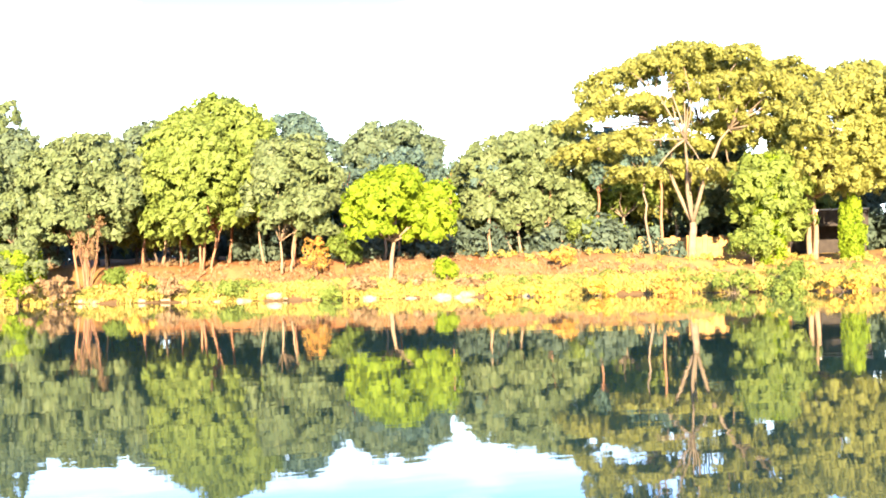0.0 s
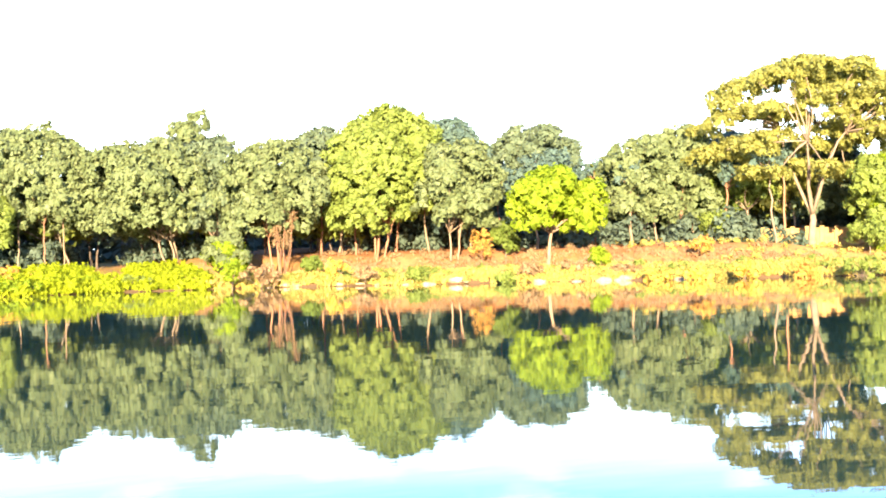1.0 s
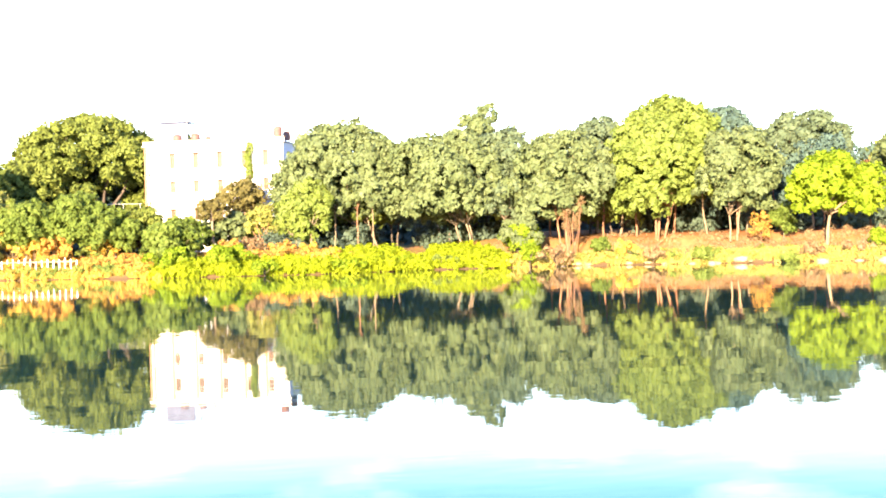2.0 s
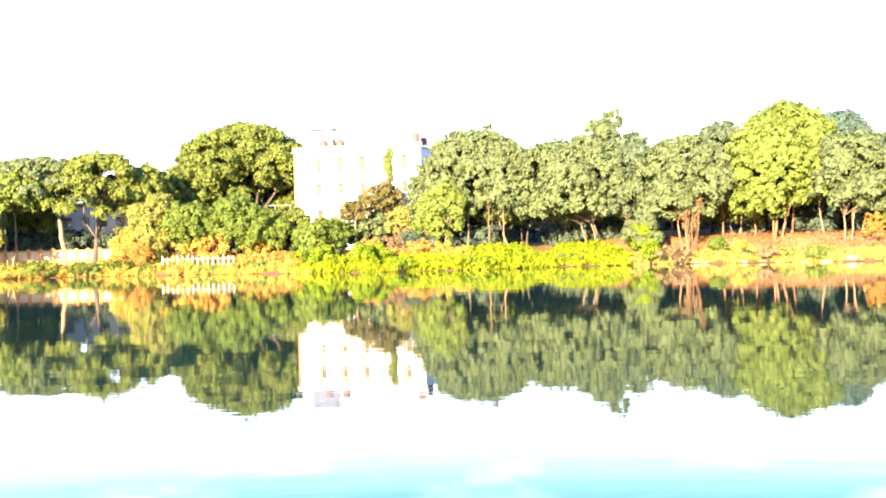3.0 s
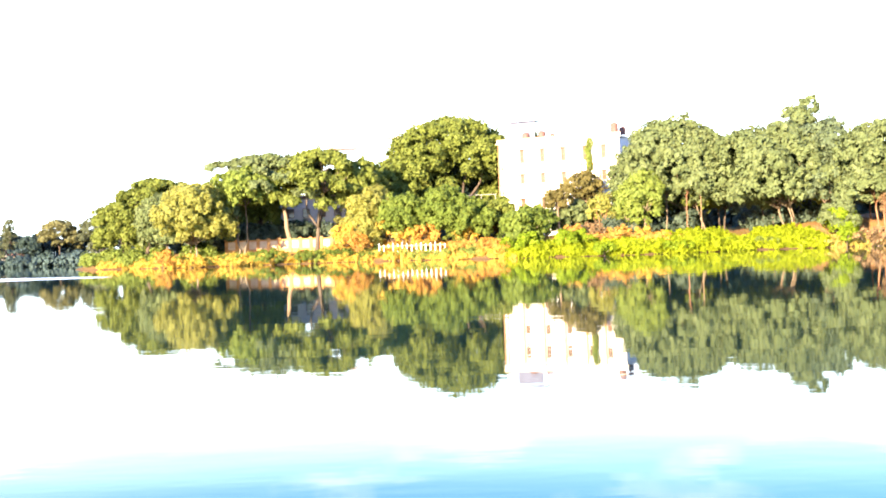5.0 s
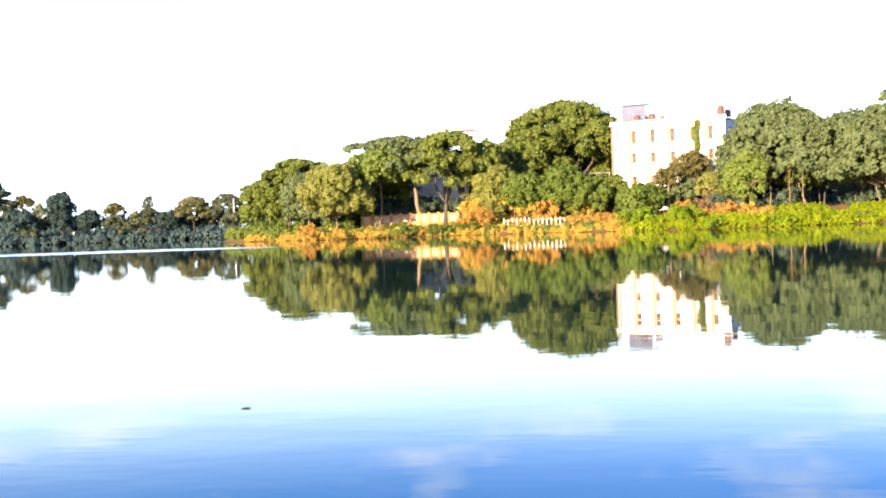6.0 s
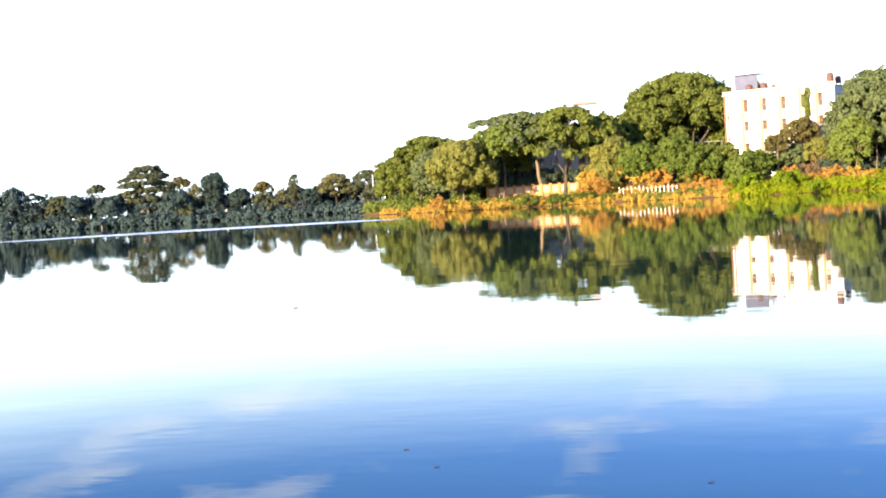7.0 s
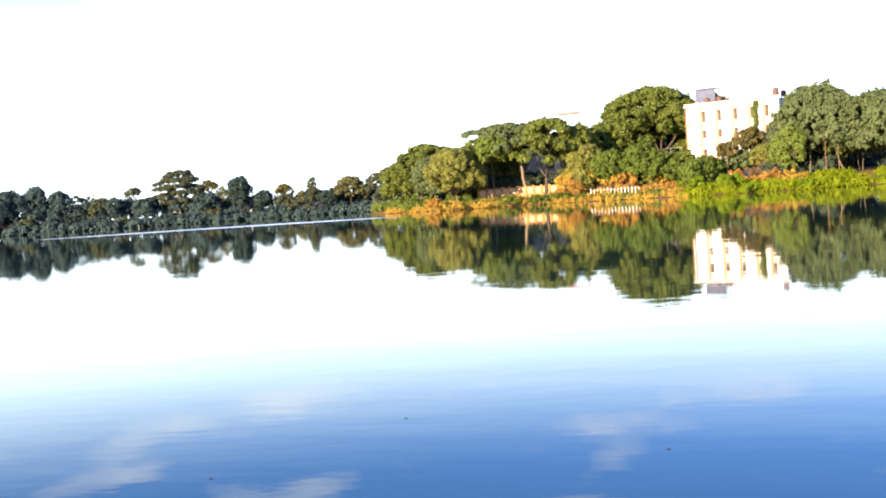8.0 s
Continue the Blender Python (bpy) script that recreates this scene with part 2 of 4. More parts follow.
# the water: one still sheet with faint ripples
WATER, n, l, b = material("lake_water", 0.008, 0.0, 0.5)
b.inputs["Base Color"].default_value = (0.014, 0.036, 0.030, 1)
b.inputs["IOR"].default_value = 1.33
long_swell = noise_of(n, l, 2.2, 3, (0.55, 1.0, 1.0))
small_swell = noise_of(n, l, 0.2, 3, (0.5, 1.0, 1.0))
height = n.new("ShaderNodeMath")
height.operation = "MULTIPLY_ADD"
height.inputs[1].default_value = 0.085
l.new(small_swell, height.inputs[0])
l.new(long_swell, height.inputs[2])
bump(n, l, b, height.outputs["Value"], 1.0, 0.0048)
water = mesh_object("water", [(-420, -330, 0), (260, -330, 0), (260, 300, 0), (-420, 300, 0)], [(0, 1, 2, 3)], WATER)
tagged(water, "still blue-green lake mirroring trees and sky", "water", kind="structure")

# a breeze has roughened one long strip of the water
RIPPLE, n, l, b = material("glare_painted_ruffled_water", 0.25, 0.0, 0.5)
b.inputs["IOR"].default_value = 1.33
# pale base colour paints the sky glare on the ripples
l.new(ramp_of(n, l, noise_of(n, l, 1.2, 4, (0.3, 1.0, 1.0)), [(0.35, (0.40, 0.44, 0.48)), (0.6, (0.74, 0.77, 0.80))]), b.inputs["Base Color"])
bump(n, l, b, noise_of(n, l, 0.5, 4, (0.5, 1.0, 1.0)), 1.0, 0.12)
rng = np.random.default_rng(5)
k = np.linspace(0, 1, 70)
mx, my = -132 + 62 * k, 86 + 6.0 * np.sin(k * 3.0) - 3 * k
wide = (9.0 * np.sin(np.pi * np.clip(k, 0.01, 0.99)) ** 0.5) * (0.8 + 0.3 * rng.random(70))
RV = np.concatenate([np.stack([mx, my - wide, np.full(70, 0.004)], -1), np.stack([mx, my + wide, np.full(70, 0.004)], -1)])
RF = [(i, i + 1, 71 + i, 70 + i) for i in range(69)]
ripple = mesh_object("water_ripple", RV, RF, RIPPLE)
tagged(ripple, "breeze-ruffled strip on the still lake, painted pale for sky glare", "water", kind="structure")


# ---- trees ----
def tube(vs, fs, points, radii, sides=7):
    """Adds a tapering round limb along the points."""
    first = len(vs)
    pts = [Vector(p) for p in points]
    for i, (p, r) in enumerate(zip(pts, radii)):
        d = (pts[min(i + 1, len(pts) - 1)] - pts[max(i - 1, 0)]).normalized()
        u = d.orthogonal().normalized()
        if i and u.dot(last) < 0.2:
            u = (last - d * last.dot(d)).normalized()
        w, last = d.cross(u), u
        for s in range(sides):
            a = 2 * math.pi * s / sides
            vs.append(p + (u * math.cos(a) + w * math.sin(a)) * r)
    for i in range(len(pts) - 1):
        for s in range(sides):
            q = (s + 1) % sides
            fs.append((first + i * sides + s, first + i * sides + q, first + (i + 1) * sides + q, first + (i + 1) * sides + s))
    fs.append(tuple(first + (len(pts) - 1) * sides + s for s in range(sides)))
    fs.append(tuple(first + s for s in reversed(range(sides))))


def limb(rng, a, b, sag=0.12, steps=5):
    """Points of a slightly crooked limb from a to b."""
    a, b = np.array(a, float), np.array(b, float)
    k = np.linspace(0, 1, steps + 1)[:, None]
    bend = rng.normal(0, sag, 3) * np.linalg.norm(b - a)
    bend[2] = abs(bend[2]) * 0.6
    jit = rng.normal(0, 0.010 * np.linalg.norm(b - a), (steps + 1, 3))
    jit[0] = jit[-1] = 0
    return a + (b - a) * k + np.sin(k * np.pi) * bend + jit


def leaves(rng, lobes, puff=0.7, leaf=0.5, cover=0.5, per=18, flat=0.0, droop=0.0):
    """Leafy puffs set over the shells of the lobes (x, y, z, radius, squash); every leaf is a small three-cornered blade on its puff."""
    leaf, per = leaf * 0.88, int(per * 1.45)
    L = np.asarray(lobes, float)
    at, out = [], []
    for i, (x, y, z, r, q) in enumerate(L):
        m = max(5, int(cover * 12.6 * r * r * (0.35 + 0.65 * min(q, 1.2)) / puff ** 2))
        d = rng.normal(size=(m, 3))
        d /= np.linalg.norm(d, axis=1)[:, None]
        d[:, 2] = np.where(d[:, 2] < -0.45, -d[:, 2], d[:, 2])
        rad = r * (0.70 + 0.36 * rng.random(m)) * (1 + 0.14 * np.sin(d[:, 0] * 5 + i) * np.cos(d[:, 1] * 6 + 2 * i))
        p = np.array([x, y, z]) + d * rad[:, None] * [1, 1, q]
        keep = np.ones(m, bool)
        for j, (X, Y, Z, R, Q) in enumerate(L):
            if j != i and (X - x) ** 2 + (Y - y) ** 2 + (Z - z) ** 2 < (R + r) ** 2:
                keep &= np.linalg.norm((p - [X, Y, Z]) / [1, 1, Q], axis=1) > R * 0.62
        at.append(p[keep]), out.append(d[keep])
    at, out = np.concatenate(at), np.concatenate(out)
    m = len(at) * per
    big = np.repeat(puff * (0.55 + 0.6 * rng.random(len(at))), per)
    at, out = np.repeat(at, per, 0), np.repeat(out, per, 0)
    e = rng.normal(size=(m, 3)) + out * 0.7 + [0, 0, 0.25]
    e /= np.linalg.norm(e, axis=1)[:, None]
    at = at + e * (big * (0.55 + 0.5 * rng.random(m)))[:, None] * [1, 1, 1 - 0.55 * flat] - np.array([0, 0, 1.0]) * (droop * rng.random(m))[:, None]
    nrm = e * 0.8 + out * 0.3 + rng.normal(0, 0.4, (m, 3))
    nrm[:, 2] += flat
    nrm /= np.linalg.norm(nrm, axis=1)[:, None]
    d = np.cross(nrm, rng.normal(size=(m, 3)))
    d /= np.linalg.norm(d, axis=1)[:, None] + 1e-9
    side = np.cross(nrm, d)
    size = (leaf * (0.6 + 0.7 * rng.random(m)))[:, None]
    V = np.stack([at + d * size * 0.6, at + side * size * 0.36 - d * size * 0.4, at - side * size * 0.36 - d * size * 0.4], 1).reshape(-1, 3)
    return V, np.arange(len(V)).reshape(-1, 3)


def round_lobes(rng, cx, cy, lo, hi, wide, count):
    """Lobes heaped into one uneven rounded crown."""
    mid, rz, rx = (lo + hi) / 2, (hi - lo) / 2, wide / 2
    out = []
    for i in range(count):
        f = (i + 0.5) / count
        up = 1 - 1.75 * f
        a = i * 2.39996 + rng.normal(0, 0.3)
        ring = math.sqrt(max(0.0, 1 - up * up)) * (0.55 + 0.22 * rng.random())
        r = min(rx, rz) * (0.36 + 0.16 * rng.random())
        out.append((cx + math.cos(a) * ring * rx, cy + math.sin(a) * ring * rx, mid + up * (rz - r * 0.8), r, 0.85))
    out.append((cx, cy, mid + rz * 0.1, min(rx, rz) * 0.55, 1.0))
    return out


def umbrella_lobes(rng, cx, cy, lo, hi, wide, count):
    """Flat plates of foliage stacked into a wide airy dome."""
    out = []
    for i in range(count):
        f = math.sqrt((i + 0.5) / count)
        a = i * 2.39996 + rng.normal(0, 0.25)
        r = wide * (0.045 + 0.06 * rng.random())
        x, y = math.cos(a) * f * (wide / 2 - r), math.sin(a) * f * (wide / 2 - r)
        top = lo + (hi - lo) * math.sqrt(max(0.05, 1 - (f * 0.93) ** 2))
        out.append((cx + x, cy + y, top - r * 0.4 - (hi - lo) * 0.28 * (rng.random() ** 2) * (i % 3 == 0), r, 0.42))
    return out


def tiers(rng, x, y, turn, rows, depth, r0, r1, squash):
    """Lobes along arching boughs; a row is from u, to u across, the two end heights, the arch's rise and a count."""
    ca, sa = math.cos(radians(turn)), math.sin(radians(turn))
    out = []
    for u0, u1, z0, z1, rise, count in rows:
        for i in range(count):
            k = (i + 0.2 + 0.6 * rng.random()) / count
            u, v = u0 + (u1 - u0) * k, rng.uniform(-depth, depth) * (0.35 + 0.65 * math.sin(math.pi * k))
            z = z0 + (z1 - z0) * k + rise * math.sin(math.pi * k) - 0.03 * v * v + rng.normal(0, 0.25)
            out.append((x + ca * u - sa * v, y + sa * u + ca * v, z, r0 + (r1 - r0) * rng.random(), squash))
    return out


SEED = [100]


def tree(row, leaf_mat, bark, label, name="tree", category="tree", style="round", count=14, leaf=0.6, puff=0.66, cover=0.5, stems=1, girth=0.17, group="", per=16, fork_at=None, extra=(), flat=0.0, lean=0.35):
    """row: foot x, y; crown's middle x, y; its lowest and highest point and its width, in metres."""
    fx, fy, cx, cy, lo, hi, wide = row
    SEED[0] += 1
    rng = np.random.default_rng(SEED[0])
    fz = float(ground_z(fx, fy)) - 0.12
    ob = thing(name, fx, fy, fz, label, category, group)
    lo, hi, cx, cy = lo - fz, hi - fz, cx - fx, cy - fy
    lo = max(lo, 0.3)
    make = umbrella_lobes if style == "umbrella" else round_lobes
    lobes = make(rng, cx, cy, lo, hi, wide, count)
    if style == "ragged":
        lobes = [(x, y, z, r * 0.72, q) for x, y, z, r, q in lobes if rng.random() > 0.12]
    if style == "spire":
        lobes = [(x * (1.25 - (z - lo) / (hi - lo)), y * (1.25 - (z - lo) / (hi - lo)), z, r * 0.7, 1.2) for x, y, z, r, q in lobes]
    lobes += [(x - fx, y - fy, z - fz, r, q) for x, y, z, r, q in extra]
    vs, fs = [], []
    for s in range(stems):
        a = 2.4 * s + rng.random()
        foot = np.array([math.cos(a), math.sin(a), 0]) * (0.0 if stems == 1 else 0.35 + 0.25 * rng.random())
        fork = foot * (1.6 if stems > 1 else 1) + np.array([cx * lean, cy * lean, fork_at or lo + (hi - lo) * (0.12 + 0.1 * rng.random())])
        stem = limb(rng, foot, fork, 0.022, 6)
        g = girth * (1.0 if stems == 1 else 0.75)
        tube(vs, fs, stem, [g * 1.5] + list(np.linspace(g * 1.05, g * 0.7, 6)), 8)
        if style == "umbrella":
            # a few heavy limbs, each forking again below its own plates of leaves
            heads = []
            for h in range(5):
                a = 1.26 * h + rng.normal(0, 0.2)
                heads.append(np.array([cx * 0.7 + math.cos(a) * wide * 0.17, cy * 0.7 + math.sin(a) * wide * 0.17, fork[2] + (hi - fork[2]) * (0.42 + 0.16 * rng.random())]))
                tube(vs, fs, limb(rng, fork, heads[-1], 0.07, 6), np.linspace(g * 0.5, g * 0.22, 7), 7)
            for x, y, z, r, q in lobes[::2]:
                h = min(heads, key=lambda p: (p[0] - x) ** 2 + (p[1] - y) ** 2)
                tube(vs, fs, limb(rng, h, (x, y, z), 0.08, 4), np.linspace(g * 0.24, g * 0.06, 5), 5)
            continue
        for j, (x, y, z, r, q) in enumerate(lobes):
            if j % stems == s and (j < 14 * stems):
                tube(vs, fs, limb(rng, fork, (x, y, z), 0.1, 4), np.linspace(g * 0.5, g * 0.1, 5), 5)
    mesh_object("trunk", vs, fs, bark, ob, smooth=True)
    V, F = leaves(rng, lobes, puff, leaf, cover, per, flat=flat)
    mesh_object("crown", V, F, leaf_mat, ob)
    return ob


# -- the wooded bank: rows are foot x, y, crown x, y, lowest, highest, width --
ROW = "trees along the bank"
tree((10.8, 118.0, 10.5, 118.0, 3.2, 15.8, 7.4), DUSK, BARK, "dense olive-green tree standing in the bank row", group=ROW)
tree((15.9, 112.1, 15.6, 112.2, 3.0, 15.0, 10.0), OLIVE, BARK_RED, "olive-green tree with rusty creeper-wrapped stems", group=ROW, stems=2, count=18)
tree((23.8, 123.8, 24.4, 123.7, 7.3, 17.7, 7.8), DUSK, BARK, "pale olive tree behind the bank row", group=ROW)
tree((26.6, 110.8, 27.9, 110.4, 4.0, 18.1, 12.6), BRIGHT, BARK_RED, "tall sunlit yellow-green tree with several slim stems", group=ROW, stems=5, girth=0.15, count=26, extra=[(23.6, 109.0, 8.2, 2.5, 0.9), (22.4, 109.4, 6.6, 1.9, 0.9), (24.6, 108.6, 6.0, 1.8, 0.9), (25.6, 108.4, 9.4, 2.3, 0.9), (27.6, 110.5, 17.0, 1.5, 1.0)])
tree((31.8, 102.9, 32.3, 102.7, 3.6, 14.4, 8.6), OLIVE, BARK_PALE, "sunlit olive tree on a slim pale trunk", group=ROW, stems=2, girth=0.14)
tree((39.8, 117.0, 37.9, 117.7, 6.1, 18.4, 8.5), BLUE, BARK_DARK, "dark green tree behind the bank row", group=ROW)
tree((45.4, 117.0, 48.1, 115.8, 6.7, 18.1, 13.6), DUSK, BARK, "thin grey-green tree with gaps in its crown", group=ROW, style="ragged", count=20)
tree((38.7, 95.9, 39.7, 95.5, 3.2, 11.2, 10.7), LIME, BARK_PALE, "bright lime tree on a leaning pale trunk by the water", group=ROW, count=14, girth=0.2)
tree((53.0, 98.9, 51.8, 99.5, 2.9, 14.8, 8.4), OLIVE, BARK, "olive-green tree with a dense rounded crown", group=ROW, stems=2)
tree((54.9, 100.1, 56.5, 99.1, 3.2, 15.8, 8.4), OLIVE, BARK_PALE, "tall olive-green tree on a pale straight trunk", group=ROW)
tree((65.5, 104.1, 65.9, 103.8, 4.3, 15.8, 9.0), BLUE, BARK_DARK, "dark blue-green tree in the shade of the row", group=ROW)
tree((69.2, 82.6, 69.3, 82.5, 1.9, 11.8, 6.8), BRIGHT, BARK, "creeper-hung yellow-green tree beside the spreading tree", group=ROW, stems=2)
tree((73.9, 82.4, 77.0, 79.5, 5.3, 19.5, 14.8), PALEGREEN, BARK_PALE, "large yellow-green tree on two pale trunks", group=ROW, stems=2, girth=0.32, count=34, lean=0.0, leaf=0.45, puff=0.6, per=18)
tree((74.1, 97.9, 74.3, 97.8, 3.6, 14.4, 12.5), DUSK, BARK, "olive tree behind the spreading tree", group=ROW)
tree((-3.5, 125.1, -7.4, 125.7, 3.2, 17.2, 14.0), OLIVE, BARK, "broad dense olive tree above lush weeds", group=ROW, stems=3, count=28)
tree((-11.7, 120.2, -12.2, 120.3, 3.7, 10.4, 5.0), BRIGHT, BARK, "small yellow-green tree in front of taller ones", group=ROW)
tree((6.6, 119.9, 4.7, 120.4, 2.9, 15.5, 16.6), OLIVE, BARK, "broad dense olive tree with several trunks", group=ROW, stems=3, count=28)
tree((9.6, 128.4, 10.0, 128.2, 9.0, 20.2, 8.8), OLIVE, BARK, "pale tree with a ragged top above the others", group=ROW, style="ragged", count=9)
tree((-18.1, 132.8, -18.5, 132.8, 6.2, 11.4, 5.6), BROWN, BARK_PALE, "half-bare brownish tree before the white building", group=ROW, style="ragged", count=16, leaf=0.45, puff=0.55)
# the great spreading tree
boughs = tiers(np.random.default_rng(41), 65.7, 89.3, -26, [(-9.0, 9.5, 18.0, 19.2, 2.4, 26), (-5.0, 11.0, 19.9, 18.6, 1.5, 16), (-11.2, -1.5, 14.4, 16.2, 1.0, 15), (-8.0, -2.0, 12.8, 13.6, 0.6, 7), (-11.0, -4.0, 12.0, 12.6, 0.4, 9), (-2.0, 6.0, 12.6, 12.8, 0.5, 7),
                                                           (3.5, 12.5, 16.2, 15.8, 1.6, 18), (5.0, 13.0, 13.6, 13.0, 0.8, 10), (-3.0, 4.0, 15.4, 15.2, 0.6, 5),
    (-1.5, 11.0, 18.4, 17.4, 0.8, 20), (-9.8, -6.0, 16.6, 18.2, 0.3, 6), (-6.0, 4.0, 19.6, 19.4, 1.0, 12), (2.0, 12.0, 14.6, 14.2, 0.6, 12), (-1.0, 2.2, 16.6, 17.6, 0.3, 5), (-7.0, 5.5, 10.2, 9.4, 0.9, 11)], 5.5, 0.95, 1.75, 0.52)
tree((65.7, 89.3, 66.1, 88.9, 9.5, 22.3, 20.0), PALEGREEN, BARK, "great spreading rain tree with an airy flat crown", flat=0.2, style="umbrella", count=0, girth=0.42, fork_at=3.6, cover=0.5, per=17, leaf=0.38, puff=0.56, extra=boughs)
for x, y, lo, hi, wide, mat, label in [(64.0, 97.5, 5.6, 12.8, 7.0, BRIGHT, "leafy young tree behind the spreading tree's trunk"), (69.2, 96.2, 5.4, 11.8, 6.0, PALEGREEN, "pale yellow-green young tree in the spreading tree's shade"),
                                       (60.2, 100.6, 4.6, 10.8, 5.4, GREEN, "fresh green young tree beside the garden wall")]:
    tree((x, y, x, y, lo, hi, wide), mat, BARK, label, group=ROW, count=12)

# -- the left bank towards the headland --
LEFT = "trees of the left bank"
tree((-35.2, 155.0, -37.2, 155.0, 7.2, 21.2, 25.0), DEEP, BARK_DARK, "huge dark dome-shaped tree beside the building", group=LEFT, style="umbrella", count=100, cover=0.46, girth=0.5, leaf=0.6, puff=0.85, fork_at=5.0, extra=[(-25.6, 153.0, 18.0, 1.8, 0.5), (-23.8, 152.5, 17.5, 1.3, 0.45), (-36.0, 155.0, 15.0, 5.0, 0.8), (-32.0, 154.0, 12.5, 4.2, 0.75), (-27.8, 154.5, 12.8, 3.4, 0.75), (-40.5, 154.0, 12.0, 4.2, 0.75)])
tree((-37.5, 164.0, -37.5, 164.0, 3.0, 16.0, 14.0), BLUE, BARK_DARK, "shaded blue-green tree behind the domed crown", group=LEFT, count=18)
tree((-29.6, 161.0, -29.6, 161.0, 3.0, 13.2, 11.0), DEEP, BARK_DARK, "shaded tree under the dome-shaped crown", group=LEFT, count=15)
tree((-46.9, 158.0, -46.6, 158.0, 5.2, 14.8, 10.4), BLUE, BARK_DARK, "shaded blue-green tree behind the dome-shaped one", group=LEFT)
tree((-56.0, 135.8, -55.2, 135.7, 6.0, 15.8, 15.0), DEEP, BARK_DARK, "wide flat-topped dark green tree over the wall", group=LEFT, style="umbrella", count=60, girth=0.34, fork_at=3.4)
tree((-60.3, 139.2, -62.3, 138.9, 6.5, 15.6, 19.5), OLIVE, BARK, "spreading olive tree with a long flat branch", group=LEFT, flat=0.3, extra=[(-70.6, 136.0, 13.9, 1.0, 0.35), (-69.0, 136.2, 14.1, 1.2, 0.35), (-67.2, 136.5, 14.4, 1.3, 0.4), (-65.4, 137.0, 14.7, 1.4, 0.45)], style="umbrella", count=44, girth=0.35)
tree((-72.0, 130.7, -72.2, 131.1, 1.8, 11.6, 11.0), PALEGREEN, BARK, "rounded yellowish-green tree at the water", group=LEFT, count=16)
tree((-74.0, 134.3, -72.8, 134.5, 1.6, 11.2, 11.7), OLIVE, BARK, "low-hanging olive tree at the water's edge", group=LEFT, count=14)
tree((-82.9, 144.6, -80.9, 145.1, 4.4, 13.0, 16.6), DEEP, BARK_DARK, "broad dark green tree on the headland", group=LEFT, style="umbrella", count=44, girth=0.3, flat=0.2)
tree((-86.6, 146.2, -86.6, 146.4, 1.2, 10.4, 9.0), DEEP, BARK_DARK, "low dark tree at the tip of the headland", group=LEFT)
tree((-48.1, 132.8, -48.0, 132.8, 2.4, 10.1, 7.0), PALEGREEN, BARK, "small yellow-green tree above the fence", group=LEFT)
tree((-39.1, 131.4, -38.2, 131.5, 2.6, 9.7, 8.5), GREEN, BARK, "fresh green leafy thicket tree below the dome", group=LEFT)
tree((-33.5, 129.6, -33.8, 129.6, 2.2, 7.4, 7.4), GREEN, BARK, "low fresh-green thicket tree", group=LEFT)
tree((-17.0, 126.1, -16.4, 126.1, 2.8, 8.0, 4.2), PALEGREEN, BARK_RED, "pale yellow-green small tree before the white building", group=LEFT, style="ragged")
tree((-22.4, 126.4, -22.6, 126.4, 5.6, 8.8, 3.8), BROWN, BARK, "slim brownish tree before the white building", group=LEFT, style="ragged", leaf=0.42, puff=0.5)
tree((-13.0, 120.6, -13.4, 120.7, 2.6, 9.2, 4.2), BRIGHT, BARK, "yellow-green sapling beside the white building", group=LEFT)
tree((-20.9, 129.4, -20.6, 129.2, 2.2, 7.0, 7.0), OLIVE, BARK, "leafy small tree hiding the white building's foot", group=LEFT, count=10)
tree((-25.9, 125.3, -25.9, 125.3, 1.8, 6.4, 7.4), GREEN, BARK, "rounded green bush before the white building", name="bush", category="bush", count=12)
for x, y in [(23.2, 124.3), (26.9, 134.6)]:
    tree((x, y, x, y, 2.0, 9.5, 10.0), DEEP, BARK_DARK, "low dark tree deep in the wood", group=ROW, leaf=0.9, puff=1.2, per=12)
tree((-27.6, 115.6, -27.5, 115.6, 1.0, 5.8, 6.0), GREEN, BARK, "round green bush-like tree near the water", name="bush", category="bush")

tree((-66.5, 134.6, -66.2, 134.4, 7.0, 13.4, 10.5), BRIGHT, BARK, "yellow-green tree leaning over the bank", group=LEFT, count=18, stems=2)
tree((-65.5, 145.0, -65.5, 145.0, 4.8, 11.6, 8.0), DEEP, BARK_DARK, "shaded tree behind the boundary wall", group=LEFT, count=14)
tree((-50.5, 139.0, -50.6, 138.8, 6.8, 14.2, 9.5), DEEP, BARK_DARK, "dark tree closing the gap beside the wall", group=LEFT, count=16)
tree((-78.0, 138.0, -77.6, 137.6, 1.8, 10.4, 10.0), OLIVE, BARK, "olive tree with branches down to the water", group=LEFT, count=18)
tree((-43.5, 130.8, -43.4, 130.6, 2.4, 8.8, 6.8), GREEN, BARK, "fresh green leafy thicket tree above the fence", group=LEFT)
tree((-30.4, 131.4, -30.5, 131.2, 2.2, 7.8, 5.4), DEEP, BARK_DARK, "shaded thicket tree beside the building's corner", group=LEFT)

tree((-46.2, 148.6, -46.2, 148.4, 4.6, 14.6, 10.0), DEEP, BARK_DARK, "dark tree between the flat-topped and the domed one", group=LEFT, count=15)

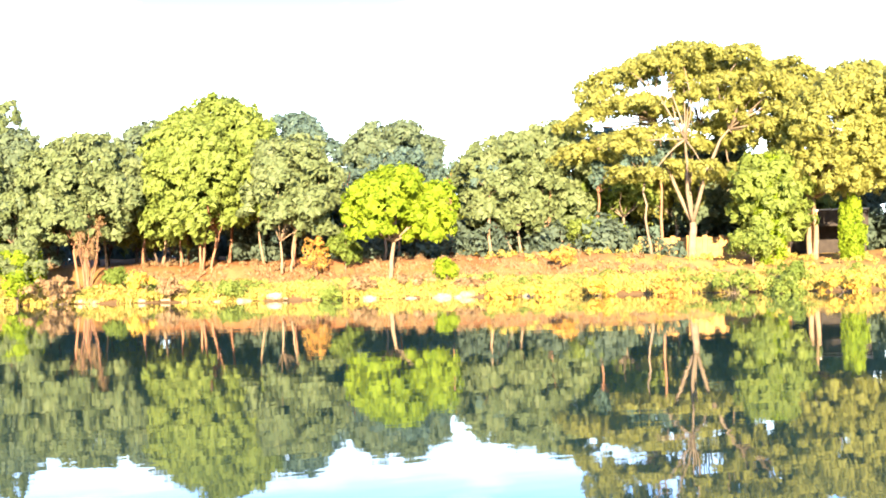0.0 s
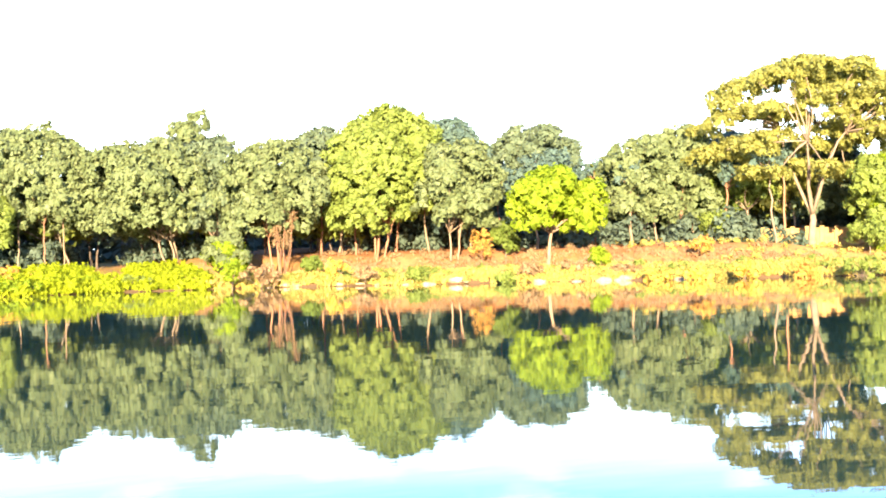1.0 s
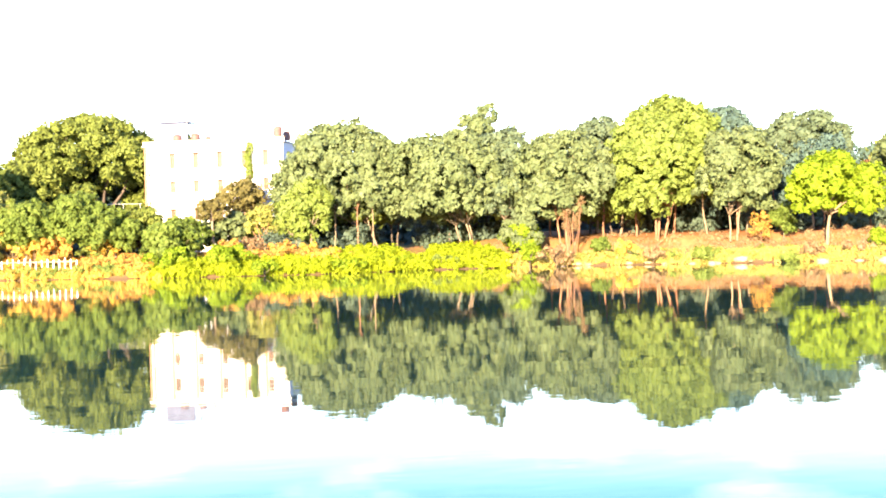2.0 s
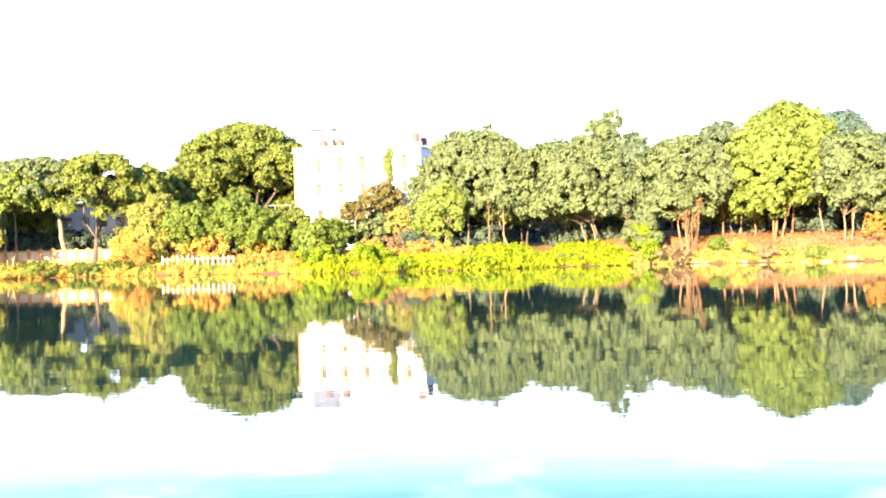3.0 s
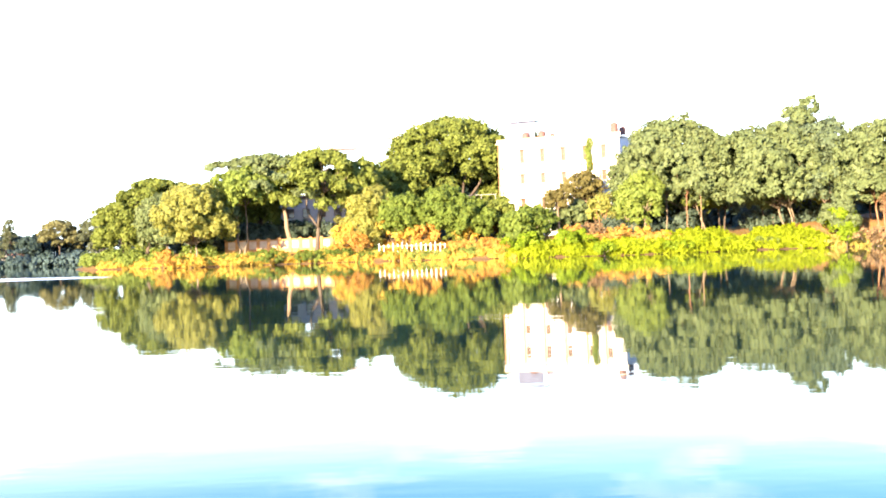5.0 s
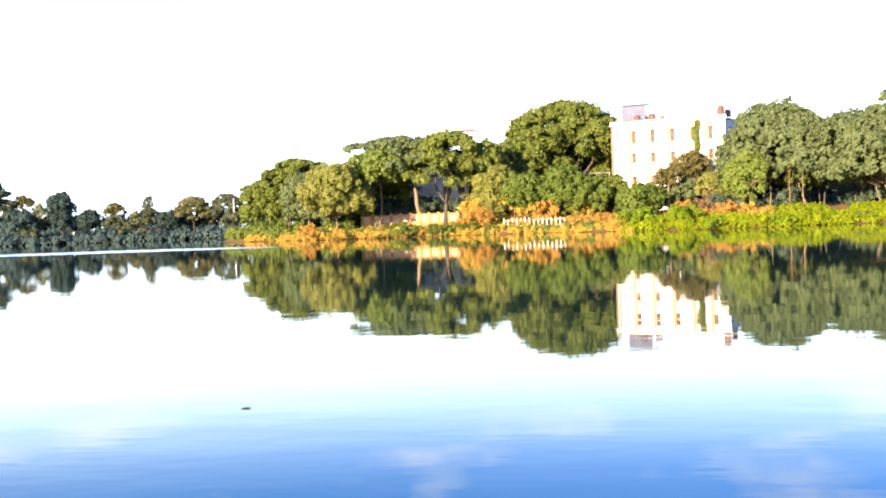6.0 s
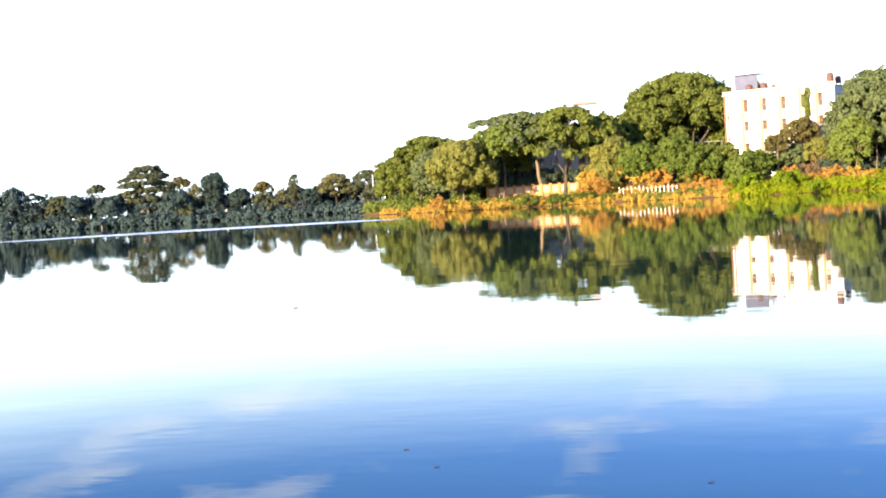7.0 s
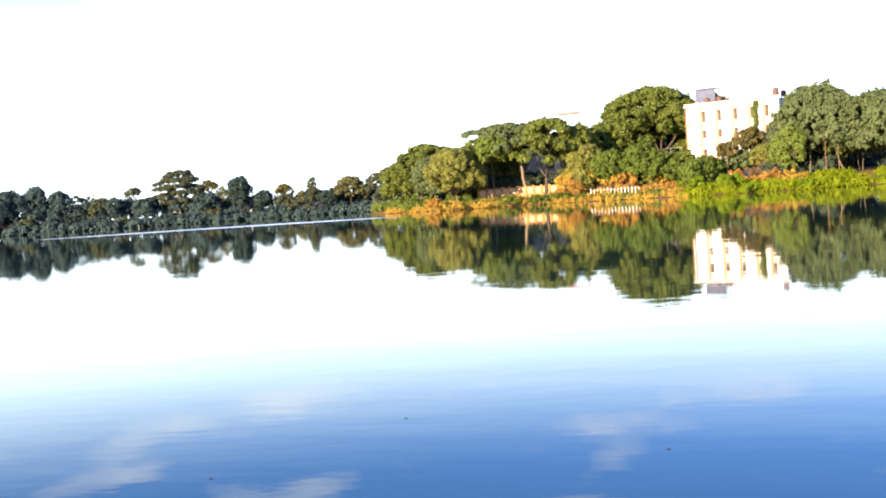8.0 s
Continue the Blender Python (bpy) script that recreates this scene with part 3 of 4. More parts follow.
# -- shaded second row that closes the wood behind --
BACK = "shaded trees behind the row"
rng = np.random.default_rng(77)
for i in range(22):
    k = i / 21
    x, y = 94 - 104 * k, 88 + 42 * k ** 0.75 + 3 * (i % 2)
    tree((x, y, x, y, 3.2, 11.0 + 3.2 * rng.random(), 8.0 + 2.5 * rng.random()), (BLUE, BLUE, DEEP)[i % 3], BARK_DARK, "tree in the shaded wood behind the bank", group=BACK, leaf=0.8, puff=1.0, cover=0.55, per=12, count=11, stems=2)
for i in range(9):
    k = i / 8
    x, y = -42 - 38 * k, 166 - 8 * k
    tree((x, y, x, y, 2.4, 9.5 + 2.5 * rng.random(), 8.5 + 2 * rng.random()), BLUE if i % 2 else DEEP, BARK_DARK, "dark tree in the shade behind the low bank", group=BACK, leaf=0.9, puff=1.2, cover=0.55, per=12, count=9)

# slim young stems on the red slope
for i in range(24):
    x = 15 + 2.15 * i + rng.normal(0, 0.6)
    y = 119.5 - 0.60 * (x - 19) + rng.normal(0, 2.0)
    hi = 12.0 + 2.0 * rng.random()
    tree((x, y, x + rng.normal(0, 0.7), y, hi - 4.0, hi, 3.2), BLUE, (BARK_PALE, BARK_RED, BARK, BARK_RED)[i % 4], "slim young tree rising into the wood's canopy", group="saplings on the slope", style="ragged", count=6, girth=0.09 + 0.05 * rng.random(), leaf=0.5, puff=0.6, cover=0.4, per=9)
for i in range(5):
    x, y = -13.5 + 2.3 * i + rng.normal(0, 0.4), 121.5 + rng.normal(0, 0.8)
    tree((x, y, x + rng.normal(0, 0.4), y, 6.6, 9.4, 2.4), OLIVE, BARK_RED if i % 2 else BARK_PALE, "slim young tree with a bare stem above the weeds", group="bare-stemmed saplings", style="ragged", count=4, girth=0.075, leaf=0.45, puff=0.5, cover=0.4, per=9)

# -- far shore --
FAR = "trees on the far shore"
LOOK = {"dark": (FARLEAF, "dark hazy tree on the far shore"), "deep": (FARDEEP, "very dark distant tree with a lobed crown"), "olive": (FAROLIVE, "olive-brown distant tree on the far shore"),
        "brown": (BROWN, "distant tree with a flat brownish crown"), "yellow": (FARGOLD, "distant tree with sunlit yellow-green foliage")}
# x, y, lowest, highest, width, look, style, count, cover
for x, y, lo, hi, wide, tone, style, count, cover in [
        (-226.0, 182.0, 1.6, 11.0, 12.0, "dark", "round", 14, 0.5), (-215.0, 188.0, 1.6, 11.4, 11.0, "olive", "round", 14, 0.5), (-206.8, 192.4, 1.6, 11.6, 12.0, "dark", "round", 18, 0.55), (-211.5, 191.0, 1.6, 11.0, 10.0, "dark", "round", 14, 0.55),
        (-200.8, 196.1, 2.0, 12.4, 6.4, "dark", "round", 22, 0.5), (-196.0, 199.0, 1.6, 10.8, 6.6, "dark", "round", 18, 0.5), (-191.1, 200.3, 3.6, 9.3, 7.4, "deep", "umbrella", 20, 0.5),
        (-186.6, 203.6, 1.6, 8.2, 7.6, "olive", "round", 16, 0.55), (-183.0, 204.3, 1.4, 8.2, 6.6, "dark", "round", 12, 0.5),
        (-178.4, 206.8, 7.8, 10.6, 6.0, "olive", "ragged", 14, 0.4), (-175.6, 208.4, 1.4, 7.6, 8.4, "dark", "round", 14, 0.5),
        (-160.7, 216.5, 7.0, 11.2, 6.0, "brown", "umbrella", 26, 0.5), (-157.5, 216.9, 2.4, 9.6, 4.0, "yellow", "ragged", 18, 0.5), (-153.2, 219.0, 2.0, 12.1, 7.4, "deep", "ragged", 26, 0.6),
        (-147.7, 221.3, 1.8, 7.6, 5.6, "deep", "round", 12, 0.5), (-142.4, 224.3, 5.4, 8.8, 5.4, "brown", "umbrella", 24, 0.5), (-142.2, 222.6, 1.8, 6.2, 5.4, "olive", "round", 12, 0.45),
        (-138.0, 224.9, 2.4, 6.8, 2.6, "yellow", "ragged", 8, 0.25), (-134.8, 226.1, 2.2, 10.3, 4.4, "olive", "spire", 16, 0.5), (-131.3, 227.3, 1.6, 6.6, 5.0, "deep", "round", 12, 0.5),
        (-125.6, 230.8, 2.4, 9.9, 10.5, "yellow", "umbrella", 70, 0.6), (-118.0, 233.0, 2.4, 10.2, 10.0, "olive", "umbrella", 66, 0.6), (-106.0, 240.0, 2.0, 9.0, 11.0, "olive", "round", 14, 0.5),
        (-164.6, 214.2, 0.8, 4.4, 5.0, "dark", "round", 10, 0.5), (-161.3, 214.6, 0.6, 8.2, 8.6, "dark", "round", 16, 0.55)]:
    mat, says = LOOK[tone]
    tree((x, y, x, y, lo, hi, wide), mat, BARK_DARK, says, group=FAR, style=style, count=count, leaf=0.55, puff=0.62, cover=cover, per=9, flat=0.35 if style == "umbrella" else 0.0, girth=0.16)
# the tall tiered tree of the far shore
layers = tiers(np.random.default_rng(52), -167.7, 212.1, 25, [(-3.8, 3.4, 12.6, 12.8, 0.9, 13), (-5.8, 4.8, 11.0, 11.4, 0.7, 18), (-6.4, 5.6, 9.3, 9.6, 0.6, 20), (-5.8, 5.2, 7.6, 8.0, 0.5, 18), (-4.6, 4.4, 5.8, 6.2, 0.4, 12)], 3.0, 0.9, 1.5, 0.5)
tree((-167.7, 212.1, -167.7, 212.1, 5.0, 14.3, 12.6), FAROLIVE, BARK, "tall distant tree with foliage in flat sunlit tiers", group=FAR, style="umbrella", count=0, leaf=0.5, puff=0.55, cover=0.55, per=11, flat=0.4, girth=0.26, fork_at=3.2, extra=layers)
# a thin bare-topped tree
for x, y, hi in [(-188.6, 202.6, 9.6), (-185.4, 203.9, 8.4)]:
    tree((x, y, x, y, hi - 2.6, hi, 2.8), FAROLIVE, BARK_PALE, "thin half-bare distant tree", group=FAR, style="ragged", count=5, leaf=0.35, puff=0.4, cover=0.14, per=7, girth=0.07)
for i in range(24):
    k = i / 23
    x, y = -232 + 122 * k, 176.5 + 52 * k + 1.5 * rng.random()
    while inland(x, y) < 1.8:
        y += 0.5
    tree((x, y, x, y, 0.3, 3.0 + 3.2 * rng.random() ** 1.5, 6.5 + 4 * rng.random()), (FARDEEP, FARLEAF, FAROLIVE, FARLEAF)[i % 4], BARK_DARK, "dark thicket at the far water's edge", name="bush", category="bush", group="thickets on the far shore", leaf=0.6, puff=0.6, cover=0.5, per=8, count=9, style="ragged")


# ---- growth on the banks ----
LINE = np.array(BANK, float)
STEPS = np.linalg.norm(np.diff(LINE, axis=0), axis=1)


def bank_points(rng, x0, x1, s0, s1, count):
    """Places strewn along the bank between two x, from s0 to s1 metres inland."""
    out = np.zeros((0, 2))
    while len(out) < count:
        i = rng.choice(len(STEPS), 3000, p=STEPS / STEPS.sum())
        d = (LINE[i + 1] - LINE[i]) / STEPS[i][:, None]
        p = LINE[i] + d * (rng.random(3000) * STEPS[i])[:, None] + np.stack([d[:, 1], -d[:, 0]], -1) * (s0 + (s1 - s0) * rng.random(3000))[:, None]
        s = inland(p[:, 0], p[:, 1])
        out = np.concatenate([out, p[(p[:, 0] > x0) & (p[:, 0] < x1) & (s > s0 * 0.8 - 0.3) & (s < s1 + 1)]])
    return out[:count]


def growth(name, label, category, mat, seed, x0, x1, s0, s1, count, r0, r1, leaf, cover=0.55, rise=0.5, tall=0.9, puff=0.34, per=9):
    """Low clumps of leaves, too many to count, as one body of growth."""
    rng = np.random.default_rng(seed)
    P = bank_points(rng, x0, x1, s0, s1, count)
    R = r0 + (r1 - r0) * rng.random(count) ** 1.6
    lobes = np.column_stack([P, ground_z(P[:, 0], P[:, 1]) + R * rise, R, np.full(count, tall)])
    out_v, out_f, n = [], [], 0
    for chunk in np.array_split(lobes, max(1, count // 60)):
        V, F = leaves(rng, chunk, puff, leaf, cover, per)
        out_v.append(V), out_f.append(F + n)
        n += len(V)
    ob = mesh_object(name, np.concatenate(out_v), np.concatenate(out_f), mat)
    return tagged(ob, label, category, kind="stuff")


def grass(name, label, mat, seed, x0, x1, s0, s1, count, h0, h1):
    """Upright tufts of narrow blades."""
    rng = np.random.default_rng(seed)
    P = bank_points(rng, x0, x1, s0, s1, count)
    base = np.column_stack([P, ground_z(P[:, 0], P[:, 1]) - 0.03])
    per = 9
    at = np.repeat(base, per, 0) + np.column_stack([rng.normal(0, 0.13, (count * per, 2)), np.zeros(count * per)])
    tall = (h0 + (h1 - h0) * np.repeat(rng.random(count), per)) * (0.6 + 0.5 * rng.random(count * per))
    lean = np.column_stack([rng.normal(0, 0.28, (count * per, 2)), np.ones(count * per)]) * tall[:, None]
    a = rng.random(count * per) * 6.283
    side = np.column_stack([np.cos(a), np.sin(a), 0 * a]) * 0.045
    mid = at + lean * 0.55
    tip = at + lean + np.column_stack([lean[:, :2] * 0.7, np.zeros(count * per)])
    V = np.stack([at - side, at + side, mid + side * 0.8, tip, mid - side * 0.8], 1).reshape(-1, 3)
    F = np.arange(len(V)).reshape(-1, 5)
    return tagged(mesh_object(name, V, F, mat), label, "grass", kind="stuff")


growth("weeds", "lush lime-green weeds covering the bank down to the water", "weeds", WEED, 1, -10, 7, -0.2, 14, 300, 0.3, 1.0, 0.38, puff=0.42, per=8)
growth("hanging_weeds", "lime-green weeds hanging into the water", "weeds", WEED, 19, -29, -9, -0.2, 7.5, 260, 0.3, 0.85, 0.38, puff=0.42, per=8)
growth("shrubs", "low straw-coloured scrub along the water's edge", "scrub", STRAW, 2, 5, 19, -0.2, 5, 110, 0.2, 0.6, 0.24)
growth("edge_shrubs", "thin straw scrub between red slope and water", "scrub", STRAW, 22, 18, 50, -0.2, 4.5, 240, 0.15, 0.42, 0.22)
growth("bank_shrubs", "golden scrub on the sunlit bank", "scrub", STRAW, 23, 49, 96, -0.2, 6, 210, 0.2, 0.6, 0.24)
growth("dry_scrub", "rusty dry scrub on the red slope", "scrub", RUST, 3, 12, 60, 3, 17, 420, 0.12, 0.34, 0.2)
growth("green_scrub", "yellow-green scrub on the sunlit bank", "scrub", BRIGHT, 4, 5, 96, 0.4, 9, 170, 0.2, 0.6, 0.26)
growth("sunny_scrub", "pale yellow scrub under the spreading tree", "scrub", STRAW, 5, 48, 96, 5, 24, 260, 0.15, 0.42, 0.22)
growth("orange_scrub", "orange-brown dry scrub by the picket fence", "scrub", ORANGE, 6, -54, -27, 5.2, 13, 260, 0.3, 0.9, 0.34, puff=0.4, per=8)
growth("straw_scrub", "straw-yellow scrub on the low bank", "scrub", GOLD, 7, -89, -30, -0.2, 4, 380, 0.2, 0.55, 0.34, puff=0.42, per=8)
growth("leafy_scrub", "leafy green-gold scrub hanging over the low bank", "scrub", BRIGHT, 14, -100, -71, 1.0, 9, 170, 0.4, 1.4, 0.4, puff=0.5, per=9)
growth("wall_weeds", "fresh green weeds below the boundary wall", "weeds", GREEN, 8, -76, -44, 1.0, 8, 200, 0.2, 0.55, 0.28)
growth("fresh_scrub", "fresh green and yellow scrub patching the low bank", "scrub", BRIGHT, 15, -74, -30, 0.2, 5, 170, 0.25, 0.6, 0.34, puff=0.42, per=8)
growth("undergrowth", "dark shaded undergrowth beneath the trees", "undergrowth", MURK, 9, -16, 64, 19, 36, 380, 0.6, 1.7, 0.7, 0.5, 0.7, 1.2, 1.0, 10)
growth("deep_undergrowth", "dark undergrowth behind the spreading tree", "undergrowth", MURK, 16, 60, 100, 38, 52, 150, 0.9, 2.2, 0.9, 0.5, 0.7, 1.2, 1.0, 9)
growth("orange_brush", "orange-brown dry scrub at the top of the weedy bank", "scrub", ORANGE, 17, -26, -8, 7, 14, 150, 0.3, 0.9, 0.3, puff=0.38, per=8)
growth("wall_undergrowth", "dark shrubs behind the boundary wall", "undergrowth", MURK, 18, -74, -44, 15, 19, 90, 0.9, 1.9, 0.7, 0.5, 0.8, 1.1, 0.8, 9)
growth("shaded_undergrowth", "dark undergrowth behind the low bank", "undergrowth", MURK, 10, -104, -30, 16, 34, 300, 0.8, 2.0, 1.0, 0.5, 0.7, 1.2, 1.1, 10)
grass("straw_grass", "tufts of tall straw grass on the bank", STRAW, 11, 4, 96, 0.1, 9.0, 4200, 0.3, 0.85)
grass("dry_grass", "thin tufts of rusty dry grass on the red slope", RUST, 20, 9, 60, 2.5, 14, 2400, 0.2, 0.55)
grass("green_grass", "tufts of fresh lime grass at the water", WEED, 12, -30, 8, 0.0, 9, 1500, 0.4, 1.1)
grass("left_grass", "tufts of golden grass on the low bank", GOLD, 13, -89, -28, 0.0, 6, 1700, 0.3, 0.75)

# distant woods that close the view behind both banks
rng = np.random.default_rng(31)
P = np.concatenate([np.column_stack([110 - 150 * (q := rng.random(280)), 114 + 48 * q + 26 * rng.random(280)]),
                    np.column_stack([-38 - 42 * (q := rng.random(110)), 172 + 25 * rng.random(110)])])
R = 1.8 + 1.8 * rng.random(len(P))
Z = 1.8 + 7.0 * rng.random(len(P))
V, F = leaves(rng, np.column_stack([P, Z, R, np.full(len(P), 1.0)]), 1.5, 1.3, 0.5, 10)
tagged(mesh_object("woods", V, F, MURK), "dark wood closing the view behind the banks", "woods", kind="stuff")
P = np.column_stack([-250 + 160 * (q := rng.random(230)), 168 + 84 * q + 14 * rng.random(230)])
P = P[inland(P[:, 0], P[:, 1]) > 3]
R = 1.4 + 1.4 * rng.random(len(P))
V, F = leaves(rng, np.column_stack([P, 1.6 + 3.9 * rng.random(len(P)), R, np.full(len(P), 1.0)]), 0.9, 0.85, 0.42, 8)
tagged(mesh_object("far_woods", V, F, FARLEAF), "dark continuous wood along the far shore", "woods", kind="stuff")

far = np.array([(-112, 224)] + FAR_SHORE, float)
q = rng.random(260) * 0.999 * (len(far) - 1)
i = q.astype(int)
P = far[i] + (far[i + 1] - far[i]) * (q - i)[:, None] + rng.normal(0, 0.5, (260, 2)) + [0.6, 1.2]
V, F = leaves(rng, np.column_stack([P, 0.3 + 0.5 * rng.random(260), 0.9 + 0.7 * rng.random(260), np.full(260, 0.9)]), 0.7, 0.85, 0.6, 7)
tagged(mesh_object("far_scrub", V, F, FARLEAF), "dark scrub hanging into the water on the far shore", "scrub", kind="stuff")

# single bushes
BUSH = "bushes on the bank"
for x, y, top, wide, mat, label in [
        (10.1, 110.5, 5.1, 4.7, LIME, "bright lime bush at the foot of the trees"), (17.1, 104.8, 2.8, 2.0, GREEN, "small green bush on the red slope"),
        (24.0, 94.3, 1.5, 1.9, BRIGHT, "yellow-green bush among pale stones at the water"), (41.3, 90.3, 3.0, 1.7, LIME, "slender lime bush on the bank"),
        (58.1, 94.6, 6.4, 4.2, BRIGHT, "yellow-green bush before the wood"), (62.6, 98.4, 6.6, 3.4, LIME, "lime bush at the end of a low wall"),
        (9.7, 109.9, 5.5, 4.5, OLIVE, "olive bush above the lush weeds"), (-27.6, 110.4, 3.0, 5.4, LIME, "lime bush reaching down to the water"),
        (-21.6, 108.9, 3.2, 5.6, LIME, "lime bush spreading over the bank"), (36.6, 101.1, 6.0, 2.6, GREEN, "green sapling bush beside the lime tree"),
        (66.1, 81.3, 5.0, 4.8, BRIGHT, "yellow-green bush beneath the hanging creeper"), (58.6, 67.9, 2.0, 1.6, GREEN, "green water plant at the bank's edge")]:
    tree((x, y, x, y, float(ground_z(x, y)) + 0.2, top, wide), mat, BARK, label, name="bush", category="bush", group=BUSH, leaf=0.34, puff=0.42, cover=0.55, count=9, girth=0.06)
for x, y, top, wide, label in [(33.6, 100.3, 5.4, 3.0, "rusty dry bush at the tree row's foot"),
                               (-49.5, 127.5, 4.6, 5.5, "orange dry bush on the slope above the fence")]:
    tree((x, y, x, y, float(ground_z(x, y)) + 0.2, top, wide), ORANGE, BARK_RED, label, name="bush", category="bush", group=BUSH, style="ragged", leaf=0.17, puff=0.32, cover=0.3, count=12, girth=0.05)


DRESS = {ORANGE.name: "orange-brown dry bush on the sunlit bank", GOLD.name: "golden dry bush near the water", LIME.name: "lush lime-green bush on the weedy bank",
         BRIGHT.name: "yellow-green bush on the sunlit bank", DEEP.name: "dark green bush below the trees", GREEN.name: "fresh green bush below the boundary wall",
         PALEGREEN.name: "pale yellow bush rising above the dry slope", RUST.name: "rusty brown bush on the red slope"}
for x, y, top, wide, mat in [
        (-15.5, 110.8, 3.1, 4.6, ORANGE), (-12.3, 107.3, 2.3, 3.9, GOLD), (-18.7, 103.0, 1.5, 3.7, LIME), (-10.2, 104.0, 1.4, 5.1, LIME),
        (-4.3, 107.0, 1.5, 4.6, LIME), (0.6, 107.0, 1.4, 3.9, BRIGHT), (-33.1, 125.6, 2.5, 4.6, ORANGE), (-36.2, 128.5, 3.6, 4.0, DEEP),
        (-48.6, 130.7, 3.4, 6.0, ORANGE), (-51.9, 127.3, 1.8, 4.9, GREEN), (-55.8, 126.8, 1.6, 6.2, GREEN), (-61.0, 125.9, 2.0, 4.7, GREEN),
        (-65.9, 125.9, 1.6, 4.7, GOLD), (-71.7, 126.6, 2.0, 6.3, GOLD), (-76.0, 127.6, 2.6, 5.0, ORANGE), (-39.9, 126.4, 2.9, 5.1, ORANGE),
        (-43.8, 125.1, 1.8, 3.9, GOLD)]:
    g = float(ground_z(x, y))
    tree((x, y, x, y, g + 0.1, max(top, g + 0.9), wide), mat, BARK, DRESS[mat.name], name="bush", category="bush", group=BUSH, leaf=0.32, puff=0.38, cover=0.5, per=12, count=9, girth=0.05, style="ragged")
for x, y, top, wide, mat in [
        (11.5, 102.7, 2.4, 4.4, RUST), (18.3, 100.4, 2.7, 2.7, GOLD), (19.8, 97.0, 1.8, 2.8, RUST), (29.8, 87.7, 1.1, 2.6, BRIGHT),
        (33.4, 89.5, 1.7, 2.4, RUST), (37.3, 87.8, 1.7, 4.1, RUST), (40.3, 84.1, 1.3, 2.7, RUST), (39.4, 77.8, 1.1, 3.3, GOLD),
        (42.4, 76.1, 1.3, 2.9, GOLD), (45.7, 74.0, 1.4, 3.5, GOLD), (48.6, 69.6, 1.5, 2.4, ORANGE), (53.5, 68.3, 1.7, 4.6, BRIGHT),
        (54.8, 64.7, 1.4, 2.8, BRIGHT), (59.3, 63.2, 1.4, 4.6, GOLD), (51.0, 87.2, 4.0, 2.6, ORANGE), (9.0, 104.1, 2.9, 2.4, LIME)]:
    g = float(ground_z(x, y))
    tree((x, y, x, y, g + 0.1, max(top, g + 0.9), wide), mat, BARK, DRESS[mat.name], name="bush", category="bush", group=BUSH, leaf=0.32, puff=0.38, cover=0.5, per=12, count=9, girth=0.05, style="ragged")

for x, y, top, wide, mat in [
        (-51.4, 131.0, 5.6, 5.0, GOLD),
        (-48.2, 130.4, 6.0, 4.6, PALEGREEN),
        (-45.0, 130.8, 7.2, 4.0, GOLD),
        (-42.5, 129.1, 4.8, 4.4, GOLD),
        (-40.3, 129.3, 5.1, 4.0, ORANGE),
        (-34.5, 128.8, 4.9, 3.6, GOLD),
        (-50.6, 133.1, 9.0, 5.0, PALEGREEN),
        (-45.8, 132.7, 9.6, 4.0, BRIGHT),
        (-21.2, 117.4, 3.9, 3.6, ORANGE),
        (-18.4, 119.4, 4.1, 4.0, RUST),
        (-15.2, 119.4, 3.6, 3.8, ORANGE),
        (-12.3, 118.3, 2.8, 3.4, GOLD),
        ]:
    g = float(ground_z(x, y))
    tree((x, y, x, y, g + 0.1, max(top, g + 1.6), wide), mat, BARK, DRESS[mat.name], name="bush", category="bush", group=BUSH, leaf=0.34, puff=0.42, cover=0.42, per=11, count=9, girth=0.05, style="ragged")

# hanging creeper columns
def creeper(x, y, lo, hi, wide, mat, label, cover=0.7):
    rng = np.random.default_rng(int(x * 10))
    fz = float(ground_z(x, y))
    ob = thing("creeper", x, y, fz, label, "creeper")
    vs, fs = [], []
    for i in range(5):
        a = i * 1.3
        tube(vs, fs, limb(rng, (math.cos(a) * 0.2, math.sin(a) * 0.2, -0.05), (math.cos(a) * 0.3, math.sin(a) * 0.3, hi - fz), 0.02, 6), np.full(7, 0.03), 5)
    mesh_object("stem", vs, fs, BARK, ob, smooth=True)
    k = np.linspace(0, 1, 9)
    lobes = [(rng.normal(0, 0.12), rng.normal(0, 0.12), lo - fz + (hi - lo) * q, wide * (0.34 + 0.16 * math.sin(3.1 * q)), 1.2) for q in k]
    V, F = leaves(rng, lobes, 0.35, 0.3, cover, 12, droop=0.6)
    mesh_object("foliage", V, F, mat, ob)
    return ob


creeper(74.9, 78.7, 1.6, 7.0, 1.9, LIME, "lime creeper hanging in a column from the tree")
creeper(68.6, 81.9, 2.0, 10.5, 2.4, LIME, "lime creeper draped over a tree")

# a sheaf of thin rusty stems wrapping the tree behind it
rng = np.random.default_rng(61)
sheaf = thing("dry_creeper", 15.6, 109.6, float(ground_z(15.6, 109.6)) - 0.05, "thin rust-orange dry creeper fanning up tree stems", "creeper")
vs, fs, twigs = [], [], []
for i in range(9):
    a, w = i * 2.4, 0.25 + 0.35 * rng.random()
    top = (math.cos(a) * w * 4.2, math.sin(a) * w * 2.0, 6.4 + 2.6 * rng.random())
    tube(vs, fs, limb(rng, (math.cos(a) * w * 0.7, math.sin(a) * w * 0.6, 0.0), top, 0.03, 6), np.linspace(0.045, 0.015, 7), 5)
    twigs += [(top[0] * k + rng.normal(0, 0.1), top[1] * k, top[2] * k, 0.24 + 0.14 * rng.random(), 1.3) for k in (0.45, 0.6, 0.75, 0.9)]
